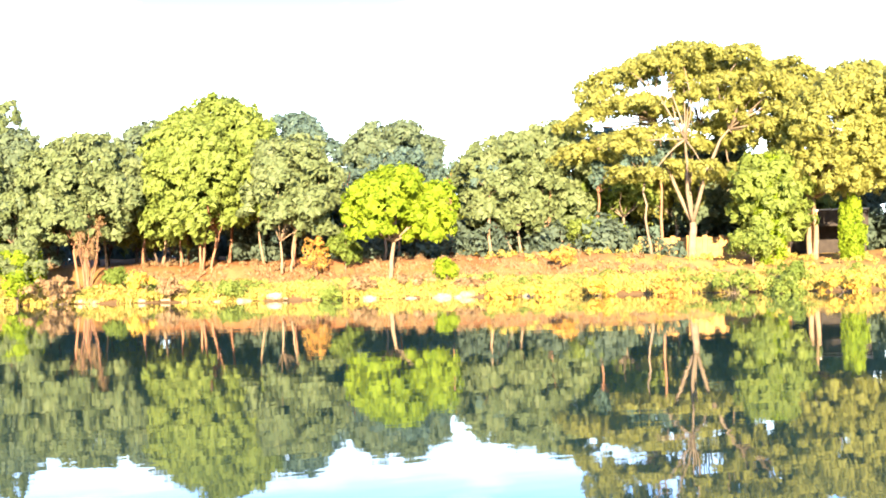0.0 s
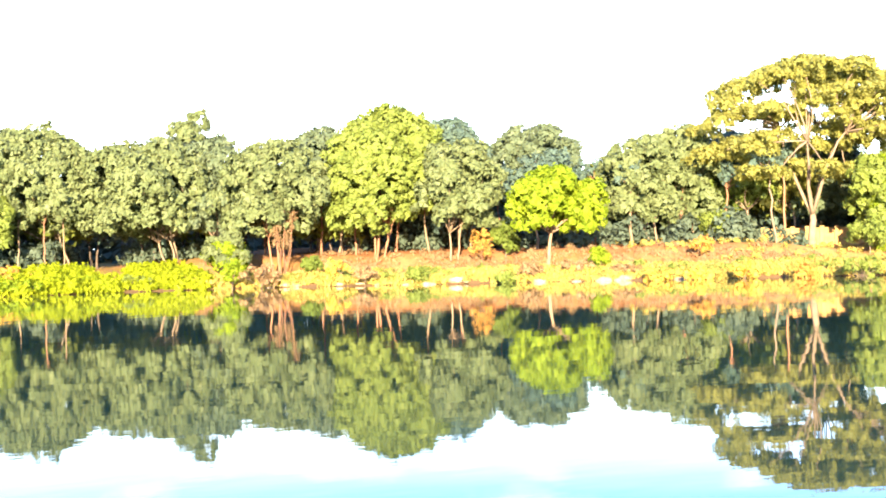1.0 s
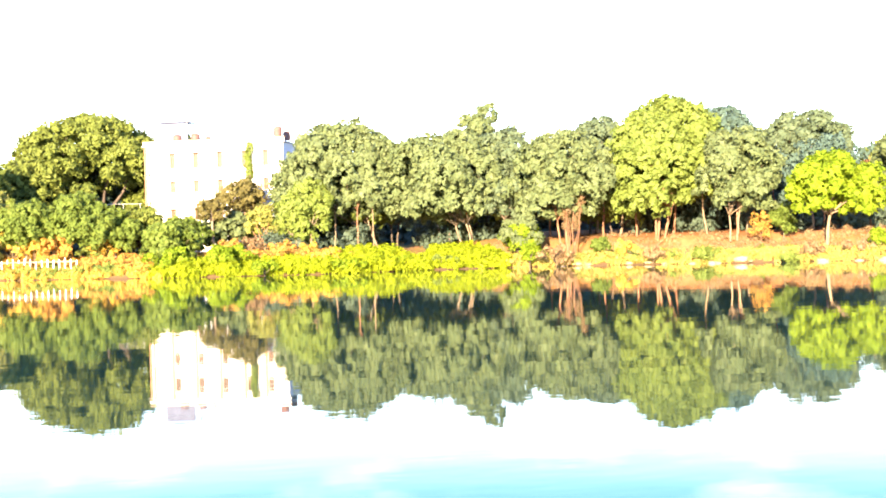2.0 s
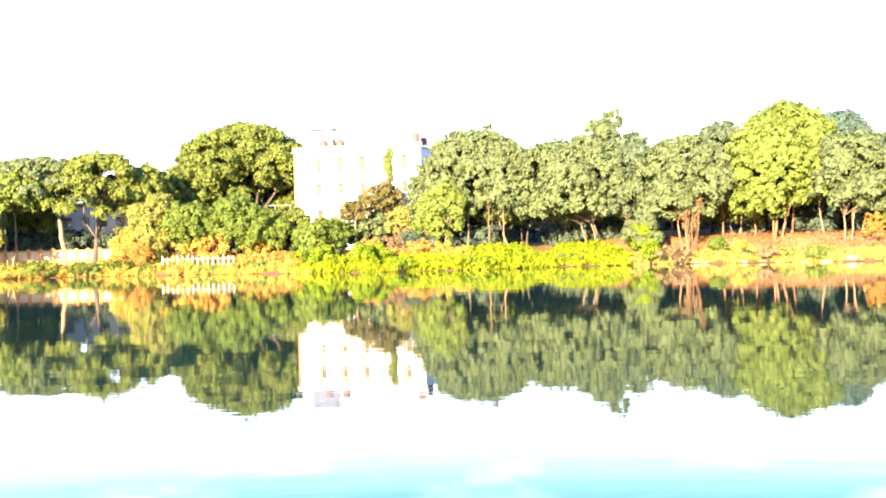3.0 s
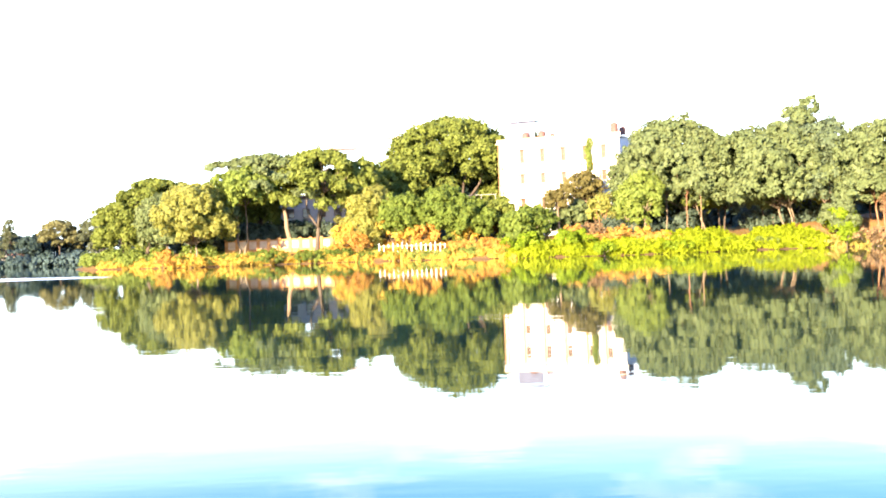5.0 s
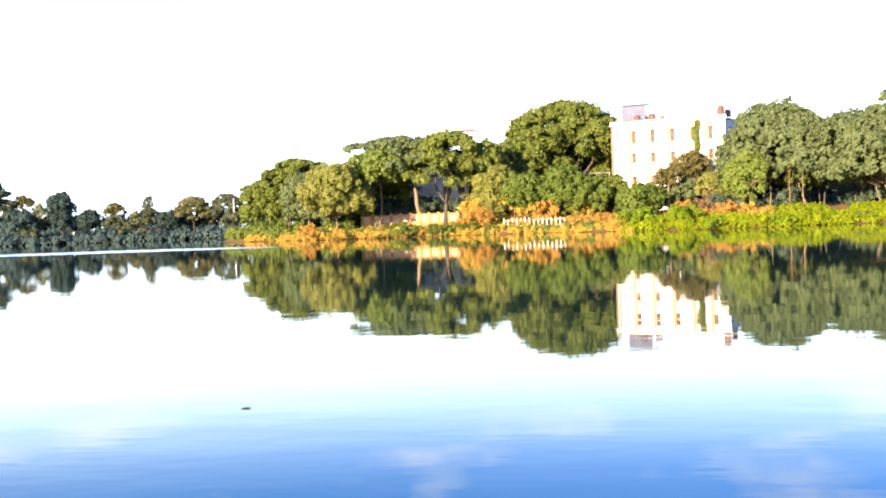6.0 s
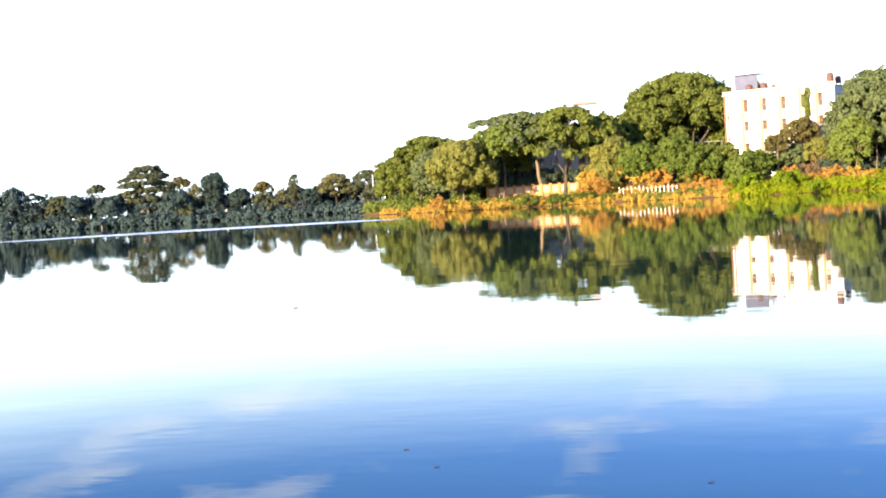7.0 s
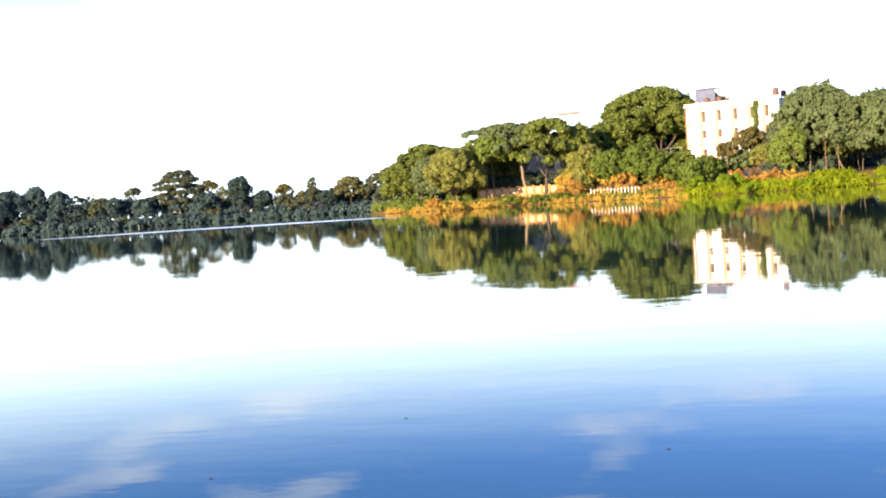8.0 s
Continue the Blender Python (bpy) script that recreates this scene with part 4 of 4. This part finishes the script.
mesh_object("stem", vs, fs, BARK_RED, sheaf, smooth=True)
V, F = leaves(rng, twigs, 0.24, 0.15, 0.4, 8)
mesh_object("foliage", V, F, RUST, sheaf)

# ---- stones at the water ----
STONE = surface("pale_stone", (0.19, 0.135, 0.08), (0.33, 0.25, 0.16), 0.5, 0.06, 0.9, 0.02)
rng = np.random.default_rng(8)


def stone(x, y, size):
    bm = bmesh.new()
    bmesh.ops.create_icosphere(bm, subdivisions=2, radius=size)
    seed = rng.random() * 50
    for v in bm.verts:
        v.co *= 1 + 0.35 * noise.noise(v.co * (1.1 / size) + Vector((seed, 0, 0)))
        v.co.x *= 1.5
        v.co.z *= 0.55
    me = bpy.data.meshes.new("stone")
    bm.to_mesh(me)
    bm.free()
    me.materials.append(STONE)
    ob = new("stone", me)
    ob.matrix_world = pose(x, y, max(float(ground_z(x, y)), -0.05) + size * 0.1, 0, 0, rng.random() * 360)
    return tagged(ob, "pale weathered stone lying at the water's edge", "stone", "stones at the water")


for q in bank_points(rng, 11, 46, -0.3, 0.5, 26):
    stone(q[0], q[1], 0.2 + 0.4 * rng.random() ** 2)

# ---- masonry ----
PLASTER = surface("cream_plaster", (0.60, 0.57, 0.53), (0.73, 0.70, 0.66), 1.6, 0.1, 0.85, 0.006)
TRIM = surface("ochre_trim", (0.44, 0.24, 0.10), (0.58, 0.36, 0.18), 1.0, 0.1, 0.85, 0.006)
SHADE = surface("brown_wood_and_side_shade", (0.16, 0.08, 0.04), (0.30, 0.16, 0.08), 0.5, 0.05, 0.6, 0.004)
CONCRETE = surface("grey_concrete", (0.30, 0.28, 0.26), (0.48, 0.46, 0.43), 1.0, 0.08, 0.9, 0.01)
TIN = surface("blue_grey_sheet", (0.06, 0.065, 0.115), (0.11, 0.12, 0.19), 1.2, 0.15, 0.5, 0.01)
REDTIN = surface("faded_red_sheet", (0.34, 0.16, 0.13), (0.50, 0.28, 0.24), 1.2, 0.15, 0.6, 0.01)
RUSTY = surface("rusty_tank", (0.08, 0.04, 0.035), (0.17, 0.09, 0.075), 0.5, 0.08, 0.7, 0.01)
SAND = surface("sandy_plaster", (0.46, 0.33, 0.20), (0.64, 0.48, 0.31), 0.7, 0.06, 0.9, 0.01)
OCHRE = surface("ochre_earth_wall", (0.26, 0.145, 0.045), (0.37, 0.22, 0.08), 0.7, 0.06, 0.9, 0.012)
PINK = surface("weathered_brick_wall", (0.40, 0.18, 0.06), (0.56, 0.29, 0.11), 0.7, 0.06, 0.9, 0.012)
BRICK = surface("red_brick", (0.24, 0.08, 0.05), (0.38, 0.15, 0.10), 0.5, 0.06, 0.9, 0.012)
PALE = surface("pale_render", (0.66, 0.58, 0.48), (0.80, 0.73, 0.62), 0.9, 0.07, 0.9, 0.008)
WHITE = surface("white_paint", (0.70, 0.69, 0.66), (0.84, 0.83, 0.80), 0.5, 0.05, 0.6, 0.004)
# nearly black wood, painting in the shade inside the open shelter
SHADOW_WOOD = surface("shadow_black_wood", (0.018, 0.014, 0.012), (0.045, 0.035, 0.028), 0.5, 0.05, 0.85, 0.006)
GLASS, n, l, b = material("window_glass", 0.08, 0.0, 0.5)
b.inputs["Base Color"].default_value = (0.10, 0.065, 0.045, 1)


def white_building():
    """Four storeys, pilasters between the bays, a narrow window beside each, a flat roof with tanks."""
    ob = thing("apartment_building", -21.5, 138.6, 1.9, "four-storey cream-white building with pilasters and narrow windows", "building", turn=-22)
    W2, D, FLOOR, TOP = 9.1, 11.0, 3.52, 14.1
    bays = [-9.1, -6.0, -2.9, 0.25, 3.45, 6.2, 9.1]
    holes = []
    for f in range(4):
        for i in range(1, 6):
            holes.append((bays[i] + 0.22, bays[i] + 0.92, f * FLOOR + (0.7 if f == 3 else 1.2), f * FLOOR + 2.6))
    xs = sorted({-W2, W2} | {h[0] for h in holes} | {h[1] for h in holes})
    zs = sorted({0.0, TOP} | {h[2] for h in holes} | {h[3] for h in holes})
    bm = bmesh.new()
    grid = [[bm.verts.new((x, 0, z)) for z in zs] for x in xs]
    for i in range(len(xs) - 1):
        for j in range(len(zs) - 1):
            mx, mz = (xs[i] + xs[i + 1]) / 2, (zs[j] + zs[j + 1]) / 2
            if not any(h[0] < mx < h[1] and h[2] < mz < h[3] for h in holes):
                bm.faces.new((grid[i][j], grid[i + 1][j], grid[i + 1][j + 1], grid[i][j + 1]))
    back = bmesh.ops.extrude_face_region(bm, geom=bm.faces[:])
    bmesh.ops.translate(bm, vec=(0, 0.3, 0), verts=[v for v in back["geom"] if isinstance(v, bmesh.types.BMVert)])
    bmesh.ops.recalc_face_normals(bm, faces=bm.faces[:])
    part("front_wall", bm, PLASTER, ob)
    for sx in (-1, 1):
        part("side_wall", box(sx * (W2 - 0.15), 0.302 + D / 2, TOP / 2, 0.3, D, TOP), PLASTER, ob)
    part("back_wall", box(0, D + 0.454, TOP / 2, 2 * W2, 0.3, TOP), PLASTER, ob)
    for f in range(1, 4):
        part("floor_slab", box(0, D / 2 + 0.3, f * FLOOR, 2 * W2 - 0.7, D - 0.1, 0.2), CONCRETE, ob)
        part("floor_band", box(0, -0.04, f * FLOOR, 2 * W2 + 0.1, 0.09, 0.24, 0.02), TRIM, ob, "ochre string course")
    part("roof", box(0, D / 2 + 0.3, TOP + 0.1, 2 * W2 + 0.5, D + 1.2, 0.2, 0.03), CONCRETE, ob)
    part("parapet", box(-0.0, 0.05, TOP + 0.42, 2 * W2 + 0.3, 0.2, 0.44, 0.03), PLASTER, ob, "cream roof parapet")
    part("coping", box(0.0, 0.04, TOP + 0.68, 2 * W2 + 0.4, 0.3, 0.08, 0.01), TRIM, ob, "ochre parapet coping")
    for x in bays[1:6]:
        part("pilaster", box(x, -0.09, TOP / 2, 0.32, 0.18, TOP, 0.03), TRIM, ob, "ochre pilaster")
    # the first one is coloured dark brown to paint the shaded side wall
    for x, wide, mat in ((bays[0] + 0.13, 0.26, SHADE), (bays[6] - 0.15, 0.3, PLASTER)):
        part("pilaster", box(x, -0.09, TOP / 2, wide, 0.18, TOP, 0.03), mat, ob)
    for wa, wb, lo, hi in holes:
        win = part("window", box((wa + wb) / 2, 0.26, (lo + hi) / 2, wb - wa - 0.02, 0.03, hi - lo - 0.02), GLASS, ob, "dark window pane")
        fr = bmesh.new()
        for x in (wa + 0.04, wb - 0.04):
            box(x, 0.2, (lo + hi) / 2, 0.08, 0.08, hi - lo - 0.01, bm=fr)
        for z in (lo + 0.04, (lo + hi) / 2, hi - 0.04):
            box((wa + wb) / 2, 0.19, z, wb - wa - 0.01, 0.08, 0.07, bm=fr)
        part("frame", fr, SHADE, win, "brown wooden frame")
        part("sill", box((wa + wb) / 2, -0.06, lo - 0.05, wb - wa + 0.2, 0.24, 0.08, 0.01), CONCRETE, win)
        part("shade", box((wa + wb) / 2, -0.16, hi + 0.08, wb - wa + 0.3, 0.4, 0.07, 0.01), CONCRETE, win, "concrete window hood")
    pipe = rod((-8.45, -0.16, 0), (-8.45, -0.16, TOP), 0.07, 0.07)
    part("downpipe", pipe, RUSTY, ob, "rusty downpipe")
    return ob


building = white_building()
BV = building.matrix_world


def tank(x, y, r, h, label, stand=0.0):
    """A round roof tank with a domed lid, a rim and a low stand."""
    p = BV @ Vector((x, y, 14.3 if y > 0.4 else 14.74))
    ob = thing("water_tank", p.x, p.y, p.z, label, "water tank", "roof tanks")
    if stand:
        for sx, sy in ((1, 1), (1, -1), (-1, 1), (-1, -1)):
            part("leg", rod((sx * r * 0.6, sy * r * 0.6, 0), (sx * r * 0.6, sy * r * 0.6, stand), 0.06, 0.06, 6), CONCRETE, ob)
    part("barrel", rod((0, 0, stand), (0, 0, stand + h), r, r * 0.95, 16), RUSTY, ob)
    part("lid", rod((0, 0, stand + h), (0, 0, stand + h + 0.18), r * 0.95, r * 0.35, 16), RUSTY, ob)
    part("rim", rod((0, 0, stand + h * 0.5), (0, 0, stand + h * 0.5 + 0.07), r * 1.03, r * 1.03, 16), RUSTY, ob)
    return ob


tank(-5.5, 2.2, 0.55, 1.3, "brown water tank on the flat roof")
tank(-3.0, 2.0, 0.6, 1.4, "brown water tank on the flat roof")
tank(-1.3, 1.8, 0.4, 0.9, "small pale-brown water tank on the roof")
tank(8.0, 1.5, 0.55, 1.3, "dark brown water tank on a stand at the roof's edge", 0.5)
tank(8.3, 4.5, 0.5, 1.0, "brown water tank at the back of the roof", 0.4)

p = BV @ Vector((-7.0, 6.0, 14.3))
hut = thing("roof_hut", p.x, p.y, p.z, "blue-grey sheet-metal roof hut on posts", "roof hut", turn=-22)
for sx in (-1.9, 1.9):
    for sy in (-1.2, 1.2):
        part("post", rod((sx, sy, 0), (sx, sy, 3.3), 0.07, 0.07, 6), CONCRETE, hut)
part("panel", box(0, -1.28, 2.1, 3.9, 0.05, 2.2), TIN, hut)
part("panel", box(-1.98, 0, 2.1, 0.05, 2.4, 2.2), TIN, hut)
part("roof", box(0, 0, 3.36, 4.3, 3.0, 0.1, 0.02), TIN, hut)

# golden creeper on the building's front
rng = np.random.default_rng(3)
p = BV @ Vector((4.6, -0.45, 0))
vine = thing("creeper", p.x, p.y, float(ground_z(p.x, p.y)), "golden creeper climbing the white building", "creeper")
vs, fs = [], []
for i in range(4):
    tube(vs, fs, limb(rng, (i * 0.12 - 0.2, 0, -0.1), (i * 0.12 - 0.2, 0.12, 13.4), 0.01, 8), np.full(9, 0.03), 5)
mesh_object("stem", vs, fs, BARK, vine, smooth=True)
V, F = leaves(rng, [(rng.normal(0, 0.12), 0.0, q, 0.30 + 0.12 * rng.random(), 1.2) for q in np.arange(0.4, 13.8, 0.42)], 0.26, 0.24, 0.8, 9)
mesh_object("foliage", V, F, BRIGHT, vine)


# ---- the boundary wall behind the left trees, of pale panels between posts ----
def boundary_wall(x, y, turn, bays, label, body=None, high=1.0, frame_mat=None):
    body, edge = body or SAND, frame_mat or PINK
    z = float(ground_z(x, y))
    ob = thing("boundary_wall", x, y, z, label, "wall", turn=turn)
    for i in range(bays + 1):
        part("post", box(i * 1.5, -0.02, 1.05 * high, 0.46, 0.34, 2.3 * high, 0.02), edge, ob)
        if i < bays:
            part("panel", box(i * 1.5 + 0.75, 0.02, 1.25 * high, 1.03, 0.12, 1.1 * high, 0.015), body, ob)
            part("plinth", box(i * 1.5 + 0.75, 0.0, 0.3 * high, 1.03, 0.2, 0.78 * high, 0.01), edge, ob, "weathered brick plinth")
            part("coping", box(i * 1.5 + 0.75, 0.0, 1.9 * high, 1.03, 0.26, 0.2, 0.02), edge, ob)
    return ob


boundary_wall(-69.3, 137.6, 8.4, 11, "weathered brick boundary wall with pale panels")
boundary_wall(-51.6, 141.8, 4.0, 5, "weathered boundary wall running on behind the trees")
boundary_wall(64.9, 96.0, -38, 9, "low ochre garden wall behind the spreading tree", OCHRE, 0.95, OCHRE)
boundary_wall(-13.4, 131.0, -4, 6, "red brick wall half hidden behind tree trunks", BRICK, 0.9)


def house(name, x, y, z, w, d, h, turn, wall, roof, label, rows, cols, category="house", pitched=False):
    """A plain block with real window recesses, a door, an eave and a roof."""
    ob = thing(name, x, y, z, label, category, turn=turn)
    part("wall", box(0, d / 2, h / 2 - 0.2, w, d, h + 0.4, 0.02), wall, ob)
    if pitched:
        bm = bmesh.new()
        o = 0.5
        vs = [bm.verts.new(v) for v in ((-w / 2 - o, -o, h), (w / 2 + o, -o, h), (w / 2 + o, d + o, h), (-w / 2 - o, d + o, h), (-w / 2 - o, d / 2, h + d * 0.28), (w / 2 + o, d / 2, h + d * 0.28))]
        for f in ((0, 1, 5, 4), (2, 3, 4, 5), (0, 4, 3), (1, 2, 5), (3, 2, 1, 0)):
            bm.faces.new([vs[i] for i in f])
        part("roof", bm, roof, ob)
    else:
        part("roof", box(0, d / 2, h + 0.32, w + 0.8, d + 0.8, 0.22, 0.02), roof, ob)
    for r in range(rows):
        for c in range(cols):
            wx, wz = -w / 2 + w * (c + 0.5) / cols, 1.6 + r * 3.2
            if wz + 0.8 > h:
                continue
            win = part("window", box(wx, -0.012, wz, 1.0, 0.03, 1.2), GLASS, ob, "dark window pane")
            fr = bmesh.new()
            for sx in (-0.53, 0.53):
                box(wx + sx, -0.03, wz, 0.08, 0.08, 1.28, bm=fr)
            for sz in (-0.64, 0.0, 0.64):
                box(wx, -0.032, wz + sz, 0.98, 0.08, 0.07, bm=fr)
            part("frame", fr, SHADE, win)
    return ob


house("house", -59.5, 150.6, 2.6, 12.0, 7.0, 7.0, 8, PALE, REDTIN, "pale two-storey house half hidden by trees", 2, 5)
house("apartment_building", -46.0, 167.5, 2.6, 8.0, 9.0, 11.0, 5, PALE, CONCRETE, "pale building with its top floor above the trees", 4, 4, "building")
house("apartment_building", -57.0, 170.5, 2.6, 8.0, 8.0, 11.0, 5, PALE, CONCRETE, "pale building hidden behind flat-topped trees", 4, 3, "building")
house("apartment_building", -8.5, 147.0, 2.0, 7.0, 8.0, 13.2, -10, PALE, CONCRETE, "grey-white building behind the olive trees", 4, 2, "building")
# canopies on the hidden roofs
for x, y, z, w, mat, label in [(-55.9, 171.5, 14.02, 4.6, REDTIN, "faded red sheet canopy on a roof"), (-46.0, 168.5, 14.02, 6.4, PALE, "open roof frame with a pale slab")]:
    ob = thing("roof_canopy", x, y, z, label, "canopy", turn=5)
    H = 4.6 if mat is REDTIN else 5.8
    for sx in (-1, 1):
        for sy in (0, 1):
            part("post", rod((sx * (w / 2 - 0.15), sy * 2.4, -0.02), (sx * (w / 2 - 0.15), sy * 2.4, H), 0.07, 0.07, 6), CONCRETE, ob)
    part("sheet", box(0, 1.2, H + 0.12, w, 3.2, 0.22 if mat is PALE else 0.5, 0.02), mat, ob)

# a dark open shelter at the wood's edge
shed = thing("shelter", 79.5, 88.0, float(ground_z(79.5, 88.0)), "dark open-fronted shelter beneath the trees", "shelter", turn=-44)
for x in (-4, 0, 4):
    for y in (0, 4.5):
        part("post", rod((x, y, -0.1), (x, y, 3.9 + 0.25 * (y > 0)), 0.1, 0.1, 8), SHADOW_WOOD, shed)
part("roof", box(0, 2.2, 4.1, 9.4, 6.2, 0.14, 0.02), CONCRETE, shed)
# extra board, added to keep the low sun from lighting the inside
part("sun_baffle", box(0, -0.75, 3.3, 9.2, 0.1, 1.5), SHADOW_WOOD, shed, "added dark board below the eave that blocks the sun")
part("back_wall", box(0, 4.65, 1.9, 8.4, 0.16, 4.0), SHADOW_WOOD, shed)
for sx in (-1, 1):
    part("side_wall", box(sx * 4.3, 2.3, 1.9, 0.16, 4.5, 4.0), SHADOW_WOOD, shed)

# gate pillar between the two pale trunks
pill = thing("gate_pillar", 75.2, 84.0, float(ground_z(75.2, 84.0)), "pinkish brick gate pillar beside pale trunks", "pillar", turn=-40)
part("shaft", box(0, 0, 2.0, 0.9, 0.9, 4.2, 0.03), PINK, pill)
part("cap", box(0, 0, 4.2, 1.1, 1.1, 0.2, 0.04), CONCRETE, pill)


# ---- picket fences, pales and posts ----
def picket_fence(ax, ay, bx, by, count, high, label):
    z = min(float(ground_z(ax, ay)), float(ground_z(bx, by))) - 0.05
    ob = thing("picket_fence", ax, ay, z, label, "fence", turn=math.degrees(math.atan2(by - ay, bx - ax)))
    long = math.hypot(bx - ax, by - ay)
    rng = np.random.default_rng(count)
    for i in range(count):
        x, h = long * i / (count - 1), high * (0.82 + 0.25 * rng.random())
        bm = box(x, 0, h / 2, 0.11 + 0.07 * rng.random(), 0.05, h)
        for v in bm.verts:
            if v.co.z > h * 0.9:
                v.co.x = x + (v.co.x - x) * 0.55
        part("picket", bm, WHITE, ob)
    for zr in (0.35, 0.8):
        part("rail", box(long / 2, 0.07, high * zr, long, 0.05, 0.06), SAND, ob)
    return ob


picket_fence(-46.4, 126.2, -37.5, 121.8, 15, 1.9, "white-painted picket fence on the dry slope")
picket_fence(-24.6, 114.6, -23.2, 114.4, 4, 1.2, "short white picket fence among lime bushes")

rail = thing("railing", -36.6, 136.0, 2.4, "thin pale railing on tall posts beside the building", "railing")
for i in range(4):
    part("post", rod((i * 2.0, 0, -0.3), (i * 2.0, 0, 6.3), 0.035, 0.035, 6), CONCRETE, rail)
for z in (5.3, 6.25):
    part("bar", rod((-0.2, 0, z), (6.2, 0, z), 0.03, 0.03, 6), CONCRETE, rail)

snag = thing("dead_stem", -47.4, 135.6, float(ground_z(-47.4, 135.6)), "bleached bare dead stem above the thicket", "dead tree")
vs, fs = [], []
rng = np.random.default_rng(12)
tube(vs, fs, limb(rng, (0, 0, -0.1), (0.2, 0, 9.0), 0.02, 6), np.linspace(0.16, 0.06, 7), 7)
tube(vs, fs, limb(rng, (0.15, 0, 6.6), (0.9, 0.1, 8.0), 0.05, 4), np.linspace(0.08, 0.03, 5), 6)
tube(vs, fs, limb(rng, (0.15, 0, 6.3), (-0.7, 0.1, 7.6), 0.05, 4), np.linspace(0.08, 0.03, 5), 6)
mesh_object("stem", vs, fs, BARK_PALE, snag, smooth=True)

# ---- the far shore: houses, a tall pole, mooring posts ----
for x, y, w, h, turn, mat, label in [(-138.6, 227.5, 5.0, 2.2, 20, PALE, "small pale hut on the far shore"), (-134.2, 228.6, 3.0, 1.8, 20, PALE, "tiny pale hut on the far shore"),
                                     (-153.7, 221.0, 5.0, 3.0, 24, PALE, "pale hut among far trees"), (-171.0, 213.0, 5.0, 4.2, 26, PALE, "pale house among far trees"),
                                     (-207.0, 193.4, 4.0, 2.0, 28, PALE, "white hut by the far water"), (-117.2, 231.4, 1.3, 1.5, 20, WHITE, "white kiosk near the far pole")]:
    house("hut", x, y, max(0.3, float(ground_z(x, y))), w, 4.0, h, turn, mat, REDTIN if mat is PALE else CONCRETE, label, 1, 2, "hut", pitched=True)
pole = thing("pole", -115.2, 228.6, float(ground_z(-115.2, 228.6)), "tall pale mast on the far shore", "pole")
part("shaft", rod((0, 0, -0.2), (0, 0, 8.4), 0.16, 0.09, 8), WHITE, pole)
part("foot", box(0, 0, 0.1, 0.8, 0.8, 0.5, 0.05), CONCRETE, pole)
for x, y in [(-182.0, 195.2), (-173.6, 199.6)]:
    ob = thing("mooring_post", x, y, -0.6, "pale post standing in the water", "post", "posts in the water")
    part("shaft", rod((0, 0, 0), (0, 0, 1.5), 0.10, 0.08, 8), CONCRETE, ob)
    part("cap", rod((0, 0, 1.5), (0, 0, 1.62), 0.15, 0.12, 8), CONCRETE, ob)

# ---- drifting bits on the water ----
DRIFT = surface("soaked_wood", (0.02, 0.016, 0.012), (0.045, 0.036, 0.026), 0.2, 0.02, 0.6, 0.005)
rng = np.random.default_rng(21)
for x, y, s in [(-40.5, -40.1, 0.07), (-33.3, -57.1, 0.03), (-32.8, -57.9, 0.03), (-30.3, -58.6, 0.03), (-22.1, -82.9, 0.025), (-23.2, -85.8, 0.025), (-19.0, -84.8, 0.025)]:
    vs, fs = [], []
    tube(vs, fs, limb(rng, (-s, 0, 0.0), (s, s * 0.2, 0.004), 0.01, 4), np.array([0.35, 1, 0.9, 0.8, 0.3]) * s * 0.16, 6)
    ob = mesh_object("driftwood", vs, fs, DRIFT, smooth=True)
    ob.location = (x, y, 0.004)
    tagged(ob, "dark bit of driftwood floating on still water", "driftwood", "drifting bits")
